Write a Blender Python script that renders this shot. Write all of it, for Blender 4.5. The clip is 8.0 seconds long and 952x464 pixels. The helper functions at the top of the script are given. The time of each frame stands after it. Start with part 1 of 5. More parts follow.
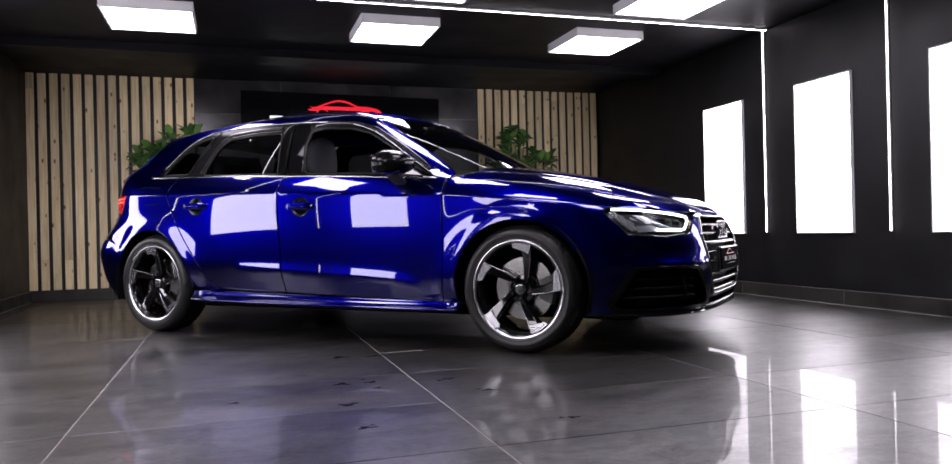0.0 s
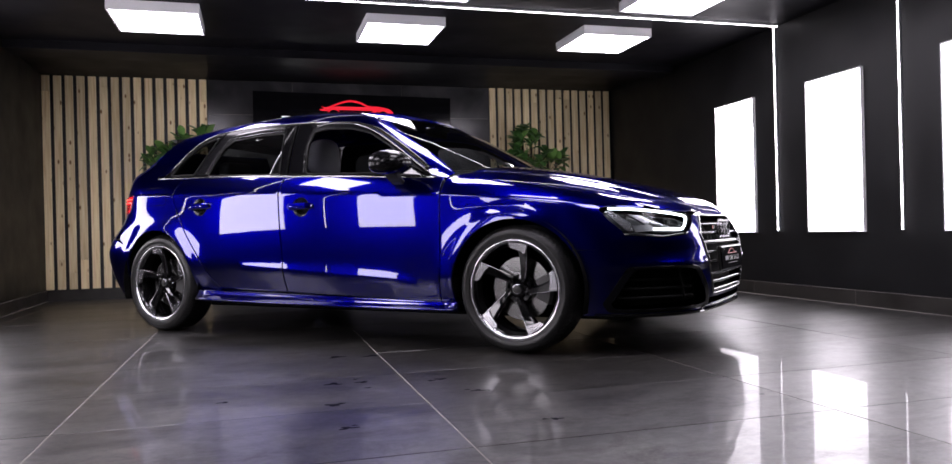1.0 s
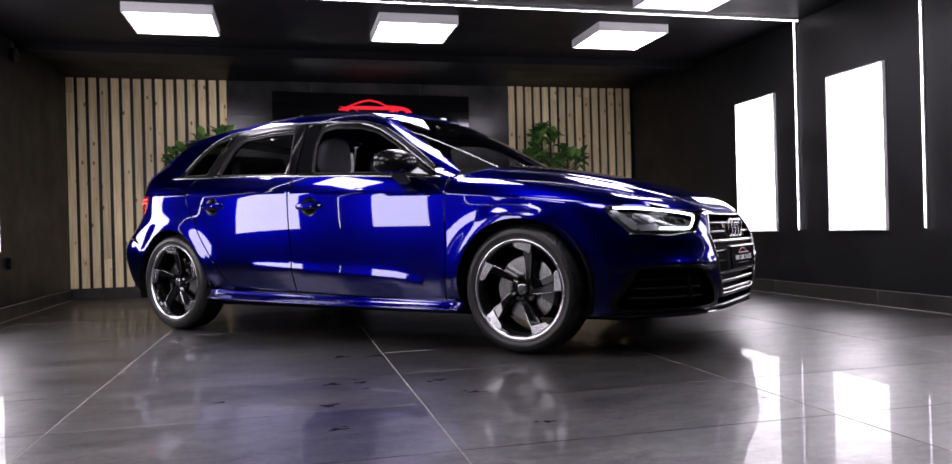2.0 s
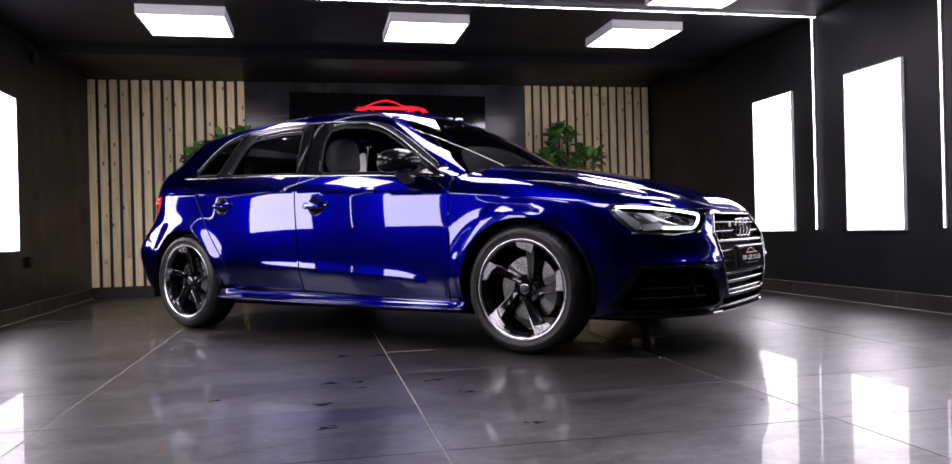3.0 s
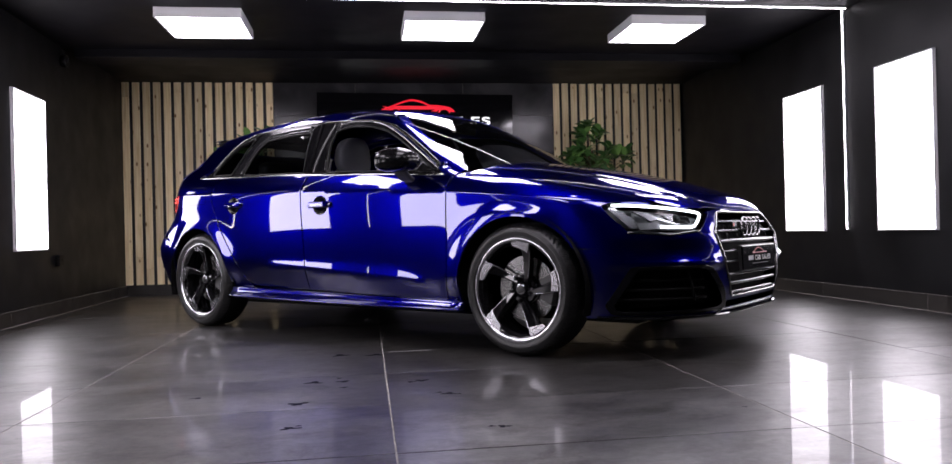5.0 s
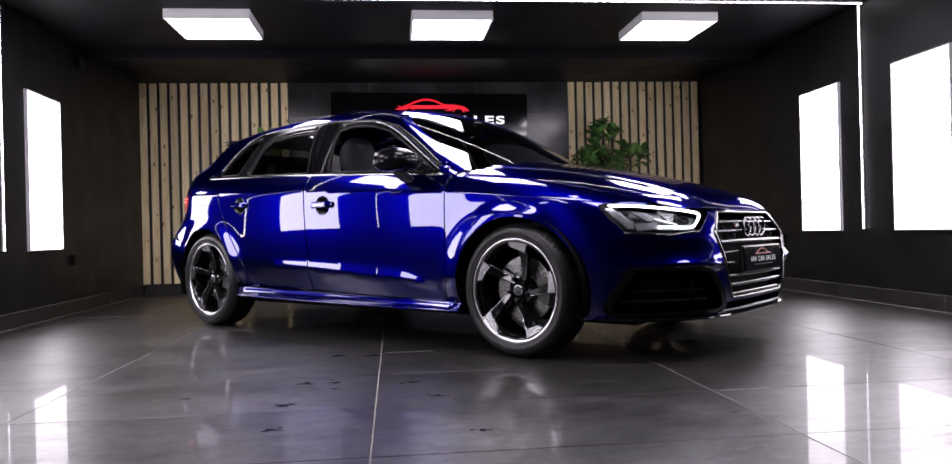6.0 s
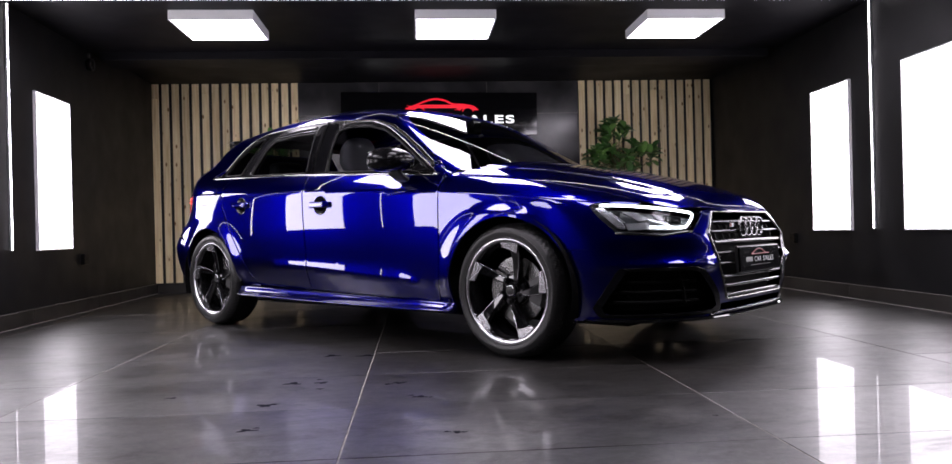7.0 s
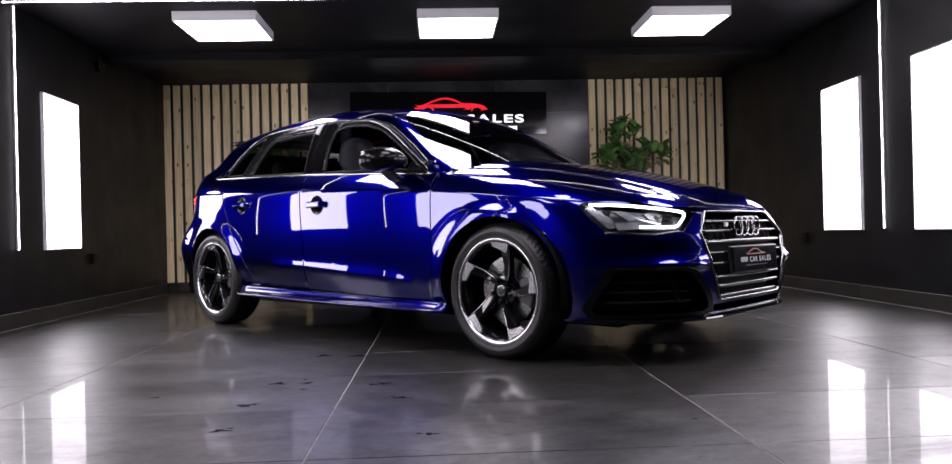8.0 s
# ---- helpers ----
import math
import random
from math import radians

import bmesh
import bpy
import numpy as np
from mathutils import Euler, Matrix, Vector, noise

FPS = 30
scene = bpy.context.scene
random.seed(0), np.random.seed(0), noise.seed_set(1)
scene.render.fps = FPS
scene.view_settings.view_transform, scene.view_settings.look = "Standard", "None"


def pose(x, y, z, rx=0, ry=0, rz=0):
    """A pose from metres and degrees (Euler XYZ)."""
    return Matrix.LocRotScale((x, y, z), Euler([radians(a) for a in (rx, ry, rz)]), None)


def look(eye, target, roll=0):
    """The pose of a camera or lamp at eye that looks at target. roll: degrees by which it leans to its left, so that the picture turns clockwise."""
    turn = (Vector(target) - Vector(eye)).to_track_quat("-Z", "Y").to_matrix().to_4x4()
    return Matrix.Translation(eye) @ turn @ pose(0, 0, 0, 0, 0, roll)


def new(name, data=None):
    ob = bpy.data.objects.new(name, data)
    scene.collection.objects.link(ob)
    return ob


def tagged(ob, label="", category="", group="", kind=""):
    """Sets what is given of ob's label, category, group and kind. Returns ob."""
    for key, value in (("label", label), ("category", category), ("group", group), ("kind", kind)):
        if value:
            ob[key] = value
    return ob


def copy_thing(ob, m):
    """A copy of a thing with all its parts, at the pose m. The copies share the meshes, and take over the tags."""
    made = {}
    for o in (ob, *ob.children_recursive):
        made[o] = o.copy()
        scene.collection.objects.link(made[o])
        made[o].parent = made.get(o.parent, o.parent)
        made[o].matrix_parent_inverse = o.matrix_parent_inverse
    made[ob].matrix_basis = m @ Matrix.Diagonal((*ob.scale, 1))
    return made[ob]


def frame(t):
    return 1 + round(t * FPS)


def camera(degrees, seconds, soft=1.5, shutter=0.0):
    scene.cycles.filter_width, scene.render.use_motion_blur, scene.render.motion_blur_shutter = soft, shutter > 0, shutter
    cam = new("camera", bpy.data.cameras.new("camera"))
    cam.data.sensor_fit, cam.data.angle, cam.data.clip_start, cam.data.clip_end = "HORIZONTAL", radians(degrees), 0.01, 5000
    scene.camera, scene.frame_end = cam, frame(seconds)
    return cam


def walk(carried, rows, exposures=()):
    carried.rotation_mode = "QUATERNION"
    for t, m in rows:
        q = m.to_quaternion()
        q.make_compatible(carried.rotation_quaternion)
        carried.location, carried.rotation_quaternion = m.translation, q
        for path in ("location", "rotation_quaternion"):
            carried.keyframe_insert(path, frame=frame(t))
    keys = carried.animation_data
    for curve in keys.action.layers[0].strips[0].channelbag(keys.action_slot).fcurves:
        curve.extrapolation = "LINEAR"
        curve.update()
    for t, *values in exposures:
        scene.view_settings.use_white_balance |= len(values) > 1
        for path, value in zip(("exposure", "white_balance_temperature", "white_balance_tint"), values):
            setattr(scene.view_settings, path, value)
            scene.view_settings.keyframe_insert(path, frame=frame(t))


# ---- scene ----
cam = camera(63.6, 8.0)
PATH = [
    (0, (0.243, -0.057, 0.607), (0.851, 1.848, 0.607), -1.3),
    (0.5, (0.312, -0.066, 0.606), (0.894, 1.848, 0.607), -1.3),
    (1, (0.372, -0.081, 0.607), (0.923, 1.841, 0.606), -1.4),
    (1.5, (0.439, -0.086, 0.607), (0.954, 1.847, 0.606), -1.4),
    (2, (0.499, -0.085, 0.609), (0.976, 1.857, 0.606), -1.5),
    (3.5, (0.685, -0.099, 0.596), (1.062, 1.865, 0.598), -1.4),
    (4, (0.757, -0.098, 0.592), (1.101, 1.873, 0.595), -1.4),
    (4.5, (0.819, -0.094, 0.591), (1.134, 1.88, 0.594), -1.4),
    (6, (1.027, -0.077, 0.596), (1.241, 1.911, 0.597), -1.4),
    (6.5, (1.097, -0.074, 0.597), (1.283, 1.917, 0.598), -1.4),
    (7, (1.172, -0.073, 0.597), (1.328, 1.921, 0.597), -1.4),
    (7.5, (1.246, -0.065, 0.595), (1.373, 1.931, 0.595), -1.5),
    (8, (1.322, -0.055, 0.593), (1.42, 1.943, 0.594), -1.4),
]
walk(cam, [(t, look(eye, target, roll)) for t, eye, target, roll in PATH])

# ---------------------------------------------------------------- light and exposure
scene.view_settings.exposure = 0.0
PANEL_GLOW, CEIL_GLOW, STRIP_GLOW = 10.2, 17.6, 15.0
world = bpy.data.worlds.new("world")
world.use_nodes = True
world.node_tree.nodes["Background"].inputs[0].default_value = (0.02, 0.02, 0.025, 1)
world.node_tree.nodes["Background"].inputs[1].default_value = 0.2
scene.world = world

# ---------------------------------------------------------------- materials
def material(name, color, rough=0.5, metal=0.0, coat=0.0, coat_rough=0.03, emit=0.0, spec=0.5):
    m = bpy.data.materials.new(name)
    m.use_nodes = True
    b = m.node_tree.nodes["Principled BSDF"]
    b.inputs["Base Color"].default_value = (*color, 1)
    b.inputs["Roughness"].default_value = rough
    b.inputs["Metallic"].default_value = metal
    b.inputs["Specular IOR Level"].default_value = spec
    b.inputs["Coat Weight"].default_value = coat
    b.inputs["Coat Roughness"].default_value = coat_rough
    if emit:
        b.inputs["Emission Color"].default_value = (*color, 1)
        b.inputs["Emission Strength"].default_value = emit
    return m


def node(m, kind, **values):
    n = m.node_tree.nodes.new(kind)
    for k, v in values.items():
        n.inputs[k.replace("_", " ")].default_value = v
    return n


def wire(m, a, out, b, inp):
    m.node_tree.links.new(a.outputs[out], b.inputs[inp])


def ramp(m, stops):
    n = m.node_tree.nodes.new("ShaderNodeValToRGB")
    e = n.color_ramp.elements
    while len(e) < len(stops):
        e.new(0.5)
    for el, (p, c) in zip(e, stops):
        el.position = p
        el.color = (*c, 1) if len(c) == 3 else c
    return n


def grain(m, scale, stops, bump=0.0, stretch=(1, 1, 1), rough=None, detail=6.0, where="Object", distort=0.0):
    """Colour from a noise through a ramp, with relief and roughness from the same noise."""
    b = m.node_tree.nodes["Principled BSDF"]
    co = m.node_tree.nodes.new("ShaderNodeTexCoord")
    mp = node(m, "ShaderNodeMapping", Scale=stretch)
    wire(m, co, where, mp, "Vector")
    nz = node(m, "ShaderNodeTexNoise", Scale=scale, Detail=detail, Distortion=distort)
    wire(m, mp, "Vector", nz, "Vector")
    rp = ramp(m, stops)
    wire(m, nz, "Fac", rp, "Fac")
    wire(m, rp, "Color", b, "Base Color")
    if bump:
        bp = node(m, "ShaderNodeBump", Strength=bump, Distance=0.002)
        wire(m, nz, "Fac", bp, "Height")
        wire(m, bp, "Normal", b, "Normal")
    if rough:
        rr = node(m, "ShaderNodeMapRange", To_Min=rough[0], To_Max=rough[1])
        rr.inputs["From Min"].default_value, rr.inputs["From Max"].default_value = 0.3, 0.7
        wire(m, nz, "Fac", rr, "Value")
        wire(m, rr, "Result", b, "Roughness")
    return m, mp, nz, rp


def shifted(m, mp, amount=20.0):
    """Each object takes its own piece of the pattern."""
    info = m.node_tree.nodes.new("ShaderNodeObjectInfo")
    mul = m.node_tree.nodes.new("ShaderNodeMath")
    mul.operation = "MULTIPLY"
    mul.inputs[1].default_value = amount
    wire(m, info, "Random", mul, 0)
    comb = m.node_tree.nodes.new("ShaderNodeCombineXYZ")
    for k in range(3):
        wire(m, mul, "Value", comb, k)
    wire(m, comb, "Vector", mp, "Location")
    return info


def glass(name, tint, gloss_rough=0.0, ior=1.5):
    m = bpy.data.materials.new(name)
    m.use_nodes = True
    t = m.node_tree
    t.nodes.remove(t.nodes["Principled BSDF"])
    tr = node(m, "ShaderNodeBsdfTransparent", Color=(*tint, 1))
    gl = node(m, "ShaderNodeBsdfGlossy", Color=(1, 1, 1, 1), Roughness=gloss_rough)
    fr = node(m, "ShaderNodeFresnel", IOR=ior)
    mx = m.node_tree.nodes.new("ShaderNodeMixShader")
    wire(m, fr, "Fac", mx, 0)
    wire(m, tr, "BSDF", mx, 1)
    wire(m, gl, "BSDF", mx, 2)
    wire(m, mx, "Shader", t.nodes["Material Output"], "Surface")
    return m


# room
wall_black = material("wall_black_paint", (0.006, 0.006, 0.006), 0.5, spec=0.3)
grain(wall_black, 3.0, [(0.3, (0.0030, 0.0032, 0.0037)), (0.7, (0.0058, 0.0062, 0.0071))], bump=0.15, rough=(0.42, 0.58))
ceiling_black = material("ceiling_black_paint", (0.006, 0.006, 0.007), 0.38, spec=0.11)
grain(ceiling_black, 2.2, [(0.3, (0.0030, 0.0029, 0.0040)), (0.7, (0.0058, 0.0056, 0.0074))], bump=0.08, rough=(0.42, 0.56))
skirting_tile = material("dark_skirting_tile", (0.03, 0.028, 0.026), 0.35)
_m, _mp, _n, _r = grain(skirting_tile, 6.0, [(0.3, (0.012, 0.0112, 0.010)), (0.7, (0.030, 0.028, 0.0245))], bump=0.1, rough=(0.3, 0.5))
shifted(_m, _mp)
grout = material("grout_grey", (0.20, 0.19, 0.175), 0.85)
grain(grout, 25.0, [(0.3, (0.15, 0.14, 0.125)), (0.7, (0.29, 0.275, 0.25))], bump=0.3)

floor_tile = material("polished_dark_tile", (0.06, 0.058, 0.056), 0.22, coat=0.0)
_m, _mp, _n, _r = grain(floor_tile, 2.3, [(0.25, (0.005, 0.0048, 0.0047)), (0.5, (0.012, 0.0117, 0.0113)), (0.78, (0.030, 0.029, 0.028))], bump=0.0, stretch=(0.7, 1.6, 1), rough=(0.36, 0.44), detail=9.0, distort=0.3)
shifted(_m, _mp)
_b = _m.node_tree.nodes["Principled BSDF"]
_b.inputs["Coat Roughness"].default_value = 0.016

_fm = _m.node_tree.nodes.new("ShaderNodeMix")
_fm.data_type, _fm.blend_type = "RGBA", "MULTIPLY"
_fm.inputs["Factor"].default_value = 1.0
_n2 = node(_m, "ShaderNodeTexNoise", Scale=14.0, Detail=14.0, Roughness=0.84, Distortion=0.4)
_mp2 = node(_m, "ShaderNodeMapping", Scale=(1.0, 1.5, 1))
_c2 = _m.node_tree.nodes.new("ShaderNodeTexCoord")
wire(_m, _c2, "Object", _mp2, "Vector")
wire(_m, _m.node_tree.nodes["Combine XYZ"], "Vector", _mp2, "Location")
wire(_m, _mp2, "Vector", _n2, "Vector")
_r2 = ramp(_m, [(0.36, (0.26, 0.25, 0.24)), (0.5, (1.0, 0.99, 0.96)), (0.63, (2.3, 2.2, 2.08))])
wire(_m, _n2, "Fac", _r2, "Fac")
wire(_m, _r, "Color", _fm, "A")
wire(_m, _r2, "Color", _fm, "B")
# brownish scuffs, drawn out along the room
_n3 = node(_m, "ShaderNodeTexNoise", Scale=2.6, Detail=15.0, Roughness=0.80, Distortion=0.7)
_mp3 = node(_m, "ShaderNodeMapping", Scale=(1.0, 1.9, 1))
wire(_m, _c2, "Object", _mp3, "Vector")
wire(_m, _m.node_tree.nodes["Combine XYZ"], "Vector", _mp3, "Location")
wire(_m, _mp3, "Vector", _n3, "Vector")
_r3 = ramp(_m, [(0.47, (1.05, 1.05, 1.05)), (0.56, (0.66, 0.61, 0.55)), (0.65, (0.24, 0.21, 0.18))])
wire(_m, _n3, "Fac", _r3, "Fac")
_fs = _m.node_tree.nodes.new("ShaderNodeMix")
_fs.data_type, _fs.blend_type = "RGBA", "MULTIPLY"
_fs.inputs["Factor"].default_value = 1.0
_m.node_tree.links.new(_fm.outputs[2], _fs.inputs["A"])
wire(_m, _r3, "Color", _fs, "B")
_m.node_tree.links.new(_fs.outputs[2], _b.inputs["Base Color"])
_sr = node(_m, "ShaderNodeMapRange", To_Min=0.45, To_Max=0.87)
_sr.inputs["From Min"].default_value, _sr.inputs["From Max"].default_value = 0.38, 0.62
wire(_m, _n2, "Fac", _sr, "Value")
_ti = _m.node_tree.nodes["Object Info"]          # tiles differ a little in polish
_tr = node(_m, "ShaderNodeMapRange", To_Min=0.72, To_Max=1.35)
wire(_m, _ti, "Random", _tr, "Value")
_tm = _m.node_tree.nodes.new("ShaderNodeMath")
_tm.operation = "MULTIPLY"
wire(_m, _sr, "Result", _tm, 0)
wire(_m, _tr, "Result", _tm, 1)
_bw = _m.node_tree.nodes.new("ShaderNodeRGBToBW")
wire(_m, _r3, "Color", _bw, "Color")
_dull = node(_m, "ShaderNodeMapRange", To_Min=0.35, To_Max=1.0)
_dull.inputs["From Min"].default_value, _dull.inputs["From Max"].default_value = 0.25, 1.0
wire(_m, _bw, "Val", _dull, "Value")
_td = _m.node_tree.nodes.new("ShaderNodeMath")
_td.operation = "MULTIPLY"
wire(_m, _tm, "Value", _td, 0)
wire(_m, _dull, "Result", _td, 1)
wire(_m, _td, "Value", _b, "Specular IOR Level")
_cw = _m.node_tree.nodes.new("ShaderNodeMath")
_cw.operation = "MULTIPLY"
_cw.inputs[1].default_value = 0.195
wire(_m, _dull, "Result", _cw, 0)
wire(_m, _cw, "Value", _b, "Coat Weight")
stain_dark = material("dark_floor_stain", (0.004, 0.004, 0.010), 0.6, spec=0.02)
socket_black = material("socket_black_plastic", (0.004, 0.004, 0.004), 0.45, spec=0.15)

wall_tile = material("grey_concrete_tile", (0.05, 0.05, 0.052), 0.3)
_m, _mp, _n, _r = grain(wall_tile, 2.0, [(0.32, (0.014, 0.014, 0.015)), (0.5, (0.030, 0.030, 0.032)), (0.7, (0.058, 0.058, 0.061))], bump=0.0, rough=(0.13, 0.26), detail=11.0, distort=0.4)
_wr = node(_m, "ShaderNodeTexNoise", Scale=1.0, Detail=2.0)
_wm = node(_m, "ShaderNodeMapping", Scale=(0.8, 1.0, 9.0))
_wc = _m.node_tree.nodes.new("ShaderNodeTexCoord")
wire(_m, _wc, "Object", _wm, "Vector")
wire(_m, _wm, "Vector", _wr, "Vector")
_wb = node(_m, "ShaderNodeBump", Strength=0.25, Distance=0.004)
wire(_m, _wr, "Fac", _wb, "Height")
wire(_m, _wb, "Normal", _m.node_tree.nodes["Principled BSDF"], "Normal")
shifted(_m, _mp)

slat_wood = material("pine_slat", (0.55, 0.40, 0.25), 0.55)
_m, _mp, _n, _r = grain(slat_wood, 7.0, [(0.25, (0.66, 0.49, 0.24)), (0.5, (0.84, 0.69, 0.40)), (0.75, (0.93, 0.82, 0.53))], bump=0.15, stretch=(9, 9, 0.45), rough=(0.45, 0.62))
_info = shifted(_m, _mp, 37.0)
_vor = node(_m, "ShaderNodeTexVoronoi", Scale=1.0)
_kmp = node(_m, "ShaderNodeMapping", Scale=(14, 14, 6.0))
_co = _m.node_tree.nodes.new("ShaderNodeTexCoord")
wire(_m, _co, "Object", _kmp, "Vector")
wire(_m, _m.node_tree.nodes["Combine XYZ"], "Vector", _kmp, "Location")
wire(_m, _kmp, "Vector", _vor, "Vector")
_kr = ramp(_m, [(0.0, (0.20, 0.10, 0.045)), (0.09, (0.32, 0.19, 0.10)), (0.17, (1, 1, 1)), (1.0, (1, 1, 1))])
wire(_m, _vor, "Distance", _kr, "Fac")
_mix = _m.node_tree.nodes.new("ShaderNodeMix")
_mix.data_type, _mix.blend_type = "RGBA", "MULTIPLY"
_mix.inputs["Factor"].default_value = 1.0
wire(_m, _r, "Color", _mix, "A")
wire(_m, _kr, "Color", _mix, "B")
_tone = node(_m, "ShaderNodeHueSaturation")
_rg = node(_m, "ShaderNodeMapRange", To_Min=0.80, To_Max=1.10)
wire(_m, _info, "Random", _rg, "Value")
wire(_m, _rg, "Result", _tone, "Value")
_m.node_tree.links.new(_mix.outputs[2], _tone.inputs["Color"])
wire(_m, _tone, "Color", _m.node_tree.nodes["Principled BSDF"], "Base Color")

white_frame = material("white_lamp_housing", (0.72, 0.72, 0.73), 0.4)
alu_frame = material("aluminium_lamp_frame", (0.62, 0.62, 0.62), 0.35, metal=0.3)
wall_glow = material("wall_panel_diffuser", (0.98, 0.912, 1.0), 0.5, emit=PANEL_GLOW)
ceil_glow = material("ceiling_panel_diffuser", (0.955, 0.878, 1.0), 0.5, emit=CEIL_GLOW)
strip_glow = material("led_strip_diffuser", (0.98, 0.912, 1.0), 0.5, emit=STRIP_GLOW)
sign_black = material("sign_black_acrylic", (0.004, 0.004, 0.005), 0.08)
sign_red = material("sign_red_acrylic", (0.75, 0.012, 0.03), 0.35, emit=0.9)
sign_white = material("sign_white_letters", (0.9, 0.9, 0.92), 0.4, emit=1.1)
plastic_black = material("black_plastic", (0.012, 0.012, 0.012), 0.5)
pot_grey = material("plant_pot_anthracite", (0.03, 0.03, 0.032), 0.5)
bark = material("plant_bark", (0.11, 0.075, 0.045), 0.85)
grain(bark, 40.0, [(0.3, (0.06, 0.04, 0.025)), (0.7, (0.15, 0.105, 0.065))], bump=0.6, stretch=(1, 1, 0.2))
soil = material("plant_soil", (0.03, 0.022, 0.016), 0.95)
leaf_green = material("plant_leaf", (0.06, 0.16, 0.03), 0.38)
_geo = leaf_green.node_tree.nodes.new("ShaderNodeObjectInfo")
_lr = ramp(leaf_green, [(0.0, (0.030, 0.085, 0.022)), (0.6, (0.065, 0.165, 0.038)), (1.0, (0.15, 0.29, 0.07))])
wire(leaf_green, _geo, "Random", _lr, "Fac")
wire(leaf_green, _lr, "Color", leaf_green.node_tree.nodes["Principled BSDF"], "Base Color")

# car
paint = material("blue_metallic_paint", (0.0004, 0.0003, 0.110), 0.29, metal=1.0, coat=1.0, coat_rough=0.012)
paint.node_tree.nodes["Principled BSDF"].inputs["Coat IOR"].default_value = 1.58
paint.node_tree.nodes["Principled BSDF"].inputs["Specular Tint"].default_value = (0.02, 0.02, 0.3, 1)
_fl = node(paint, "ShaderNodeTexNoise", Scale=1400.0, Detail=1.0)
_fb = node(paint, "ShaderNodeBump", Strength=0.05, Distance=0.0004)
_fc = paint.node_tree.nodes.new("ShaderNodeTexCoord")
wire(paint, _fc, "Object", _fl, "Vector")
wire(paint, _fl, "Fac", _fb, "Height")
wire(paint, _fb, "Normal", paint.node_tree.nodes["Principled BSDF"], "Normal")
gloss_black = material("gloss_black_trim", (0.004, 0.004, 0.0045), 0.05)
window_black = material("satin_black_window_frame", (0.005, 0.005, 0.0055), 0.18, spec=0.045)
mirror_black = material("mirror_cap_black", (0.004, 0.004, 0.0045), 0.17, spec=0.16)
moulding = material("satin_window_moulding", (0.010, 0.010, 0.0105), 0.22, spec=0.25)
seal_black = material("black_window_seal", (0.004, 0.004, 0.004), 0.5, spec=0.12)
pillar_black = material("pillar_cover_black", (0.003, 0.003, 0.0035), 0.04, spec=0.07)
intake_black = material("intake_surround_black", (0.003, 0.003, 0.004), 0.22, spec=0.12)
satin_grey = material("satin_dark_trim", (0.008, 0.008, 0.009), 0.14, spec=0.35)
strip_metal = material("satin_metal_strip", (0.26, 0.26, 0.265), 0.2, metal=1.0)
chrome = material("chrome_trim", (0.58, 0.58, 0.60), 0.13, metal=1.0)
silver = material("satin_silver", (0.11, 0.11, 0.115), 0.25, metal=1.0)
machined = material("machined_alloy", (0.58, 0.58, 0.60), 0.27, metal=1.0)
rubber = material("tyre_rubber", (0.009, 0.009, 0.009), 0.5, spec=0.36)
grain(rubber, 60.0, [(0.3, (0.005, 0.005, 0.005)), (0.7, (0.010, 0.010, 0.010))], bump=0.12, rough=(0.33, 0.46))
rubber_mark = material("sidewall_lettering", (0.035, 0.035, 0.035), 0.45, spec=0.3)
disc_steel = material("brake_disc_steel", (0.30, 0.30, 0.295), 0.24, metal=1.0)
dark_metal = material("dark_cast_metal", (0.05, 0.05, 0.05), 0.5, metal=0.5)
underbody = material("underbody_black", (0.003, 0.003, 0.003), 0.8, spec=0.1)
cabin_dark = material("cabin_dark_trim", (0.10, 0.102, 0.104), 0.55)
leather = material("black_leather", (0.07, 0.07, 0.085), 0.42)
grain(leather, 130.0, [(0.3, (0.055, 0.055, 0.066)), (0.7, (0.085, 0.085, 0.10))], bump=0.25, rough=(0.36, 0.5))
stitch_grey = material("grey_leather", (0.17, 0.17, 0.20), 0.5)
clear_glass = glass("windscreen_glass", (0.84, 0.87, 0.86))
side_glass = glass("side_window_glass", (0.55, 0.57, 0.57))
privacy = glass("privacy_glass", (0.17, 0.185, 0.18))
lens_clear = glass("headlight_lens", (0.88, 0.9, 0.92), ior=1.22)
tail_red = material("tail_lamp_red", (0.55, 0.01, 0.015), 0.12, coat=1.0, emit=0.25)
tail_glow = material("tail_lamp_element", (1.0, 0.08, 0.06), 0.3, emit=1.6)
drl = material("daytime_light", (0.93, 0.96, 1.0), 0.4, emit=7.0)
lamp_chrome = material("lamp_reflector", (0.7, 0.7, 0.71), 0.25, metal=0.8)
lamp_dark = material("lamp_housing_dark", (0.08, 0.08, 0.084), 0.3, metal=0.3)
lamp_grey = material("lamp_inner_grey", (0.46, 0.46, 0.47), 0.26, metal=0.5)
plate_black = material("number_plate_black", (0.004, 0.004, 0.005), 0.12)
plate_white = material("plate_mark_white", (0.42, 0.42, 0.42), 0.5)
plate_grey = material("plate_mark_grey", (0.2, 0.2, 0.2), 0.5)
plate_red = material("plate_mark_red", (0.22, 0.015, 0.012), 0.5)

# ---------------------------------------------------------------- mesh helpers
def mesh_object(name, bm, mat, parent=None, label="", smooth=False):
    me = bpy.data.meshes.new(name)
    bm.to_mesh(me)
    bm.free()
    return link_mesh(name, me, mat, parent, label, smooth)


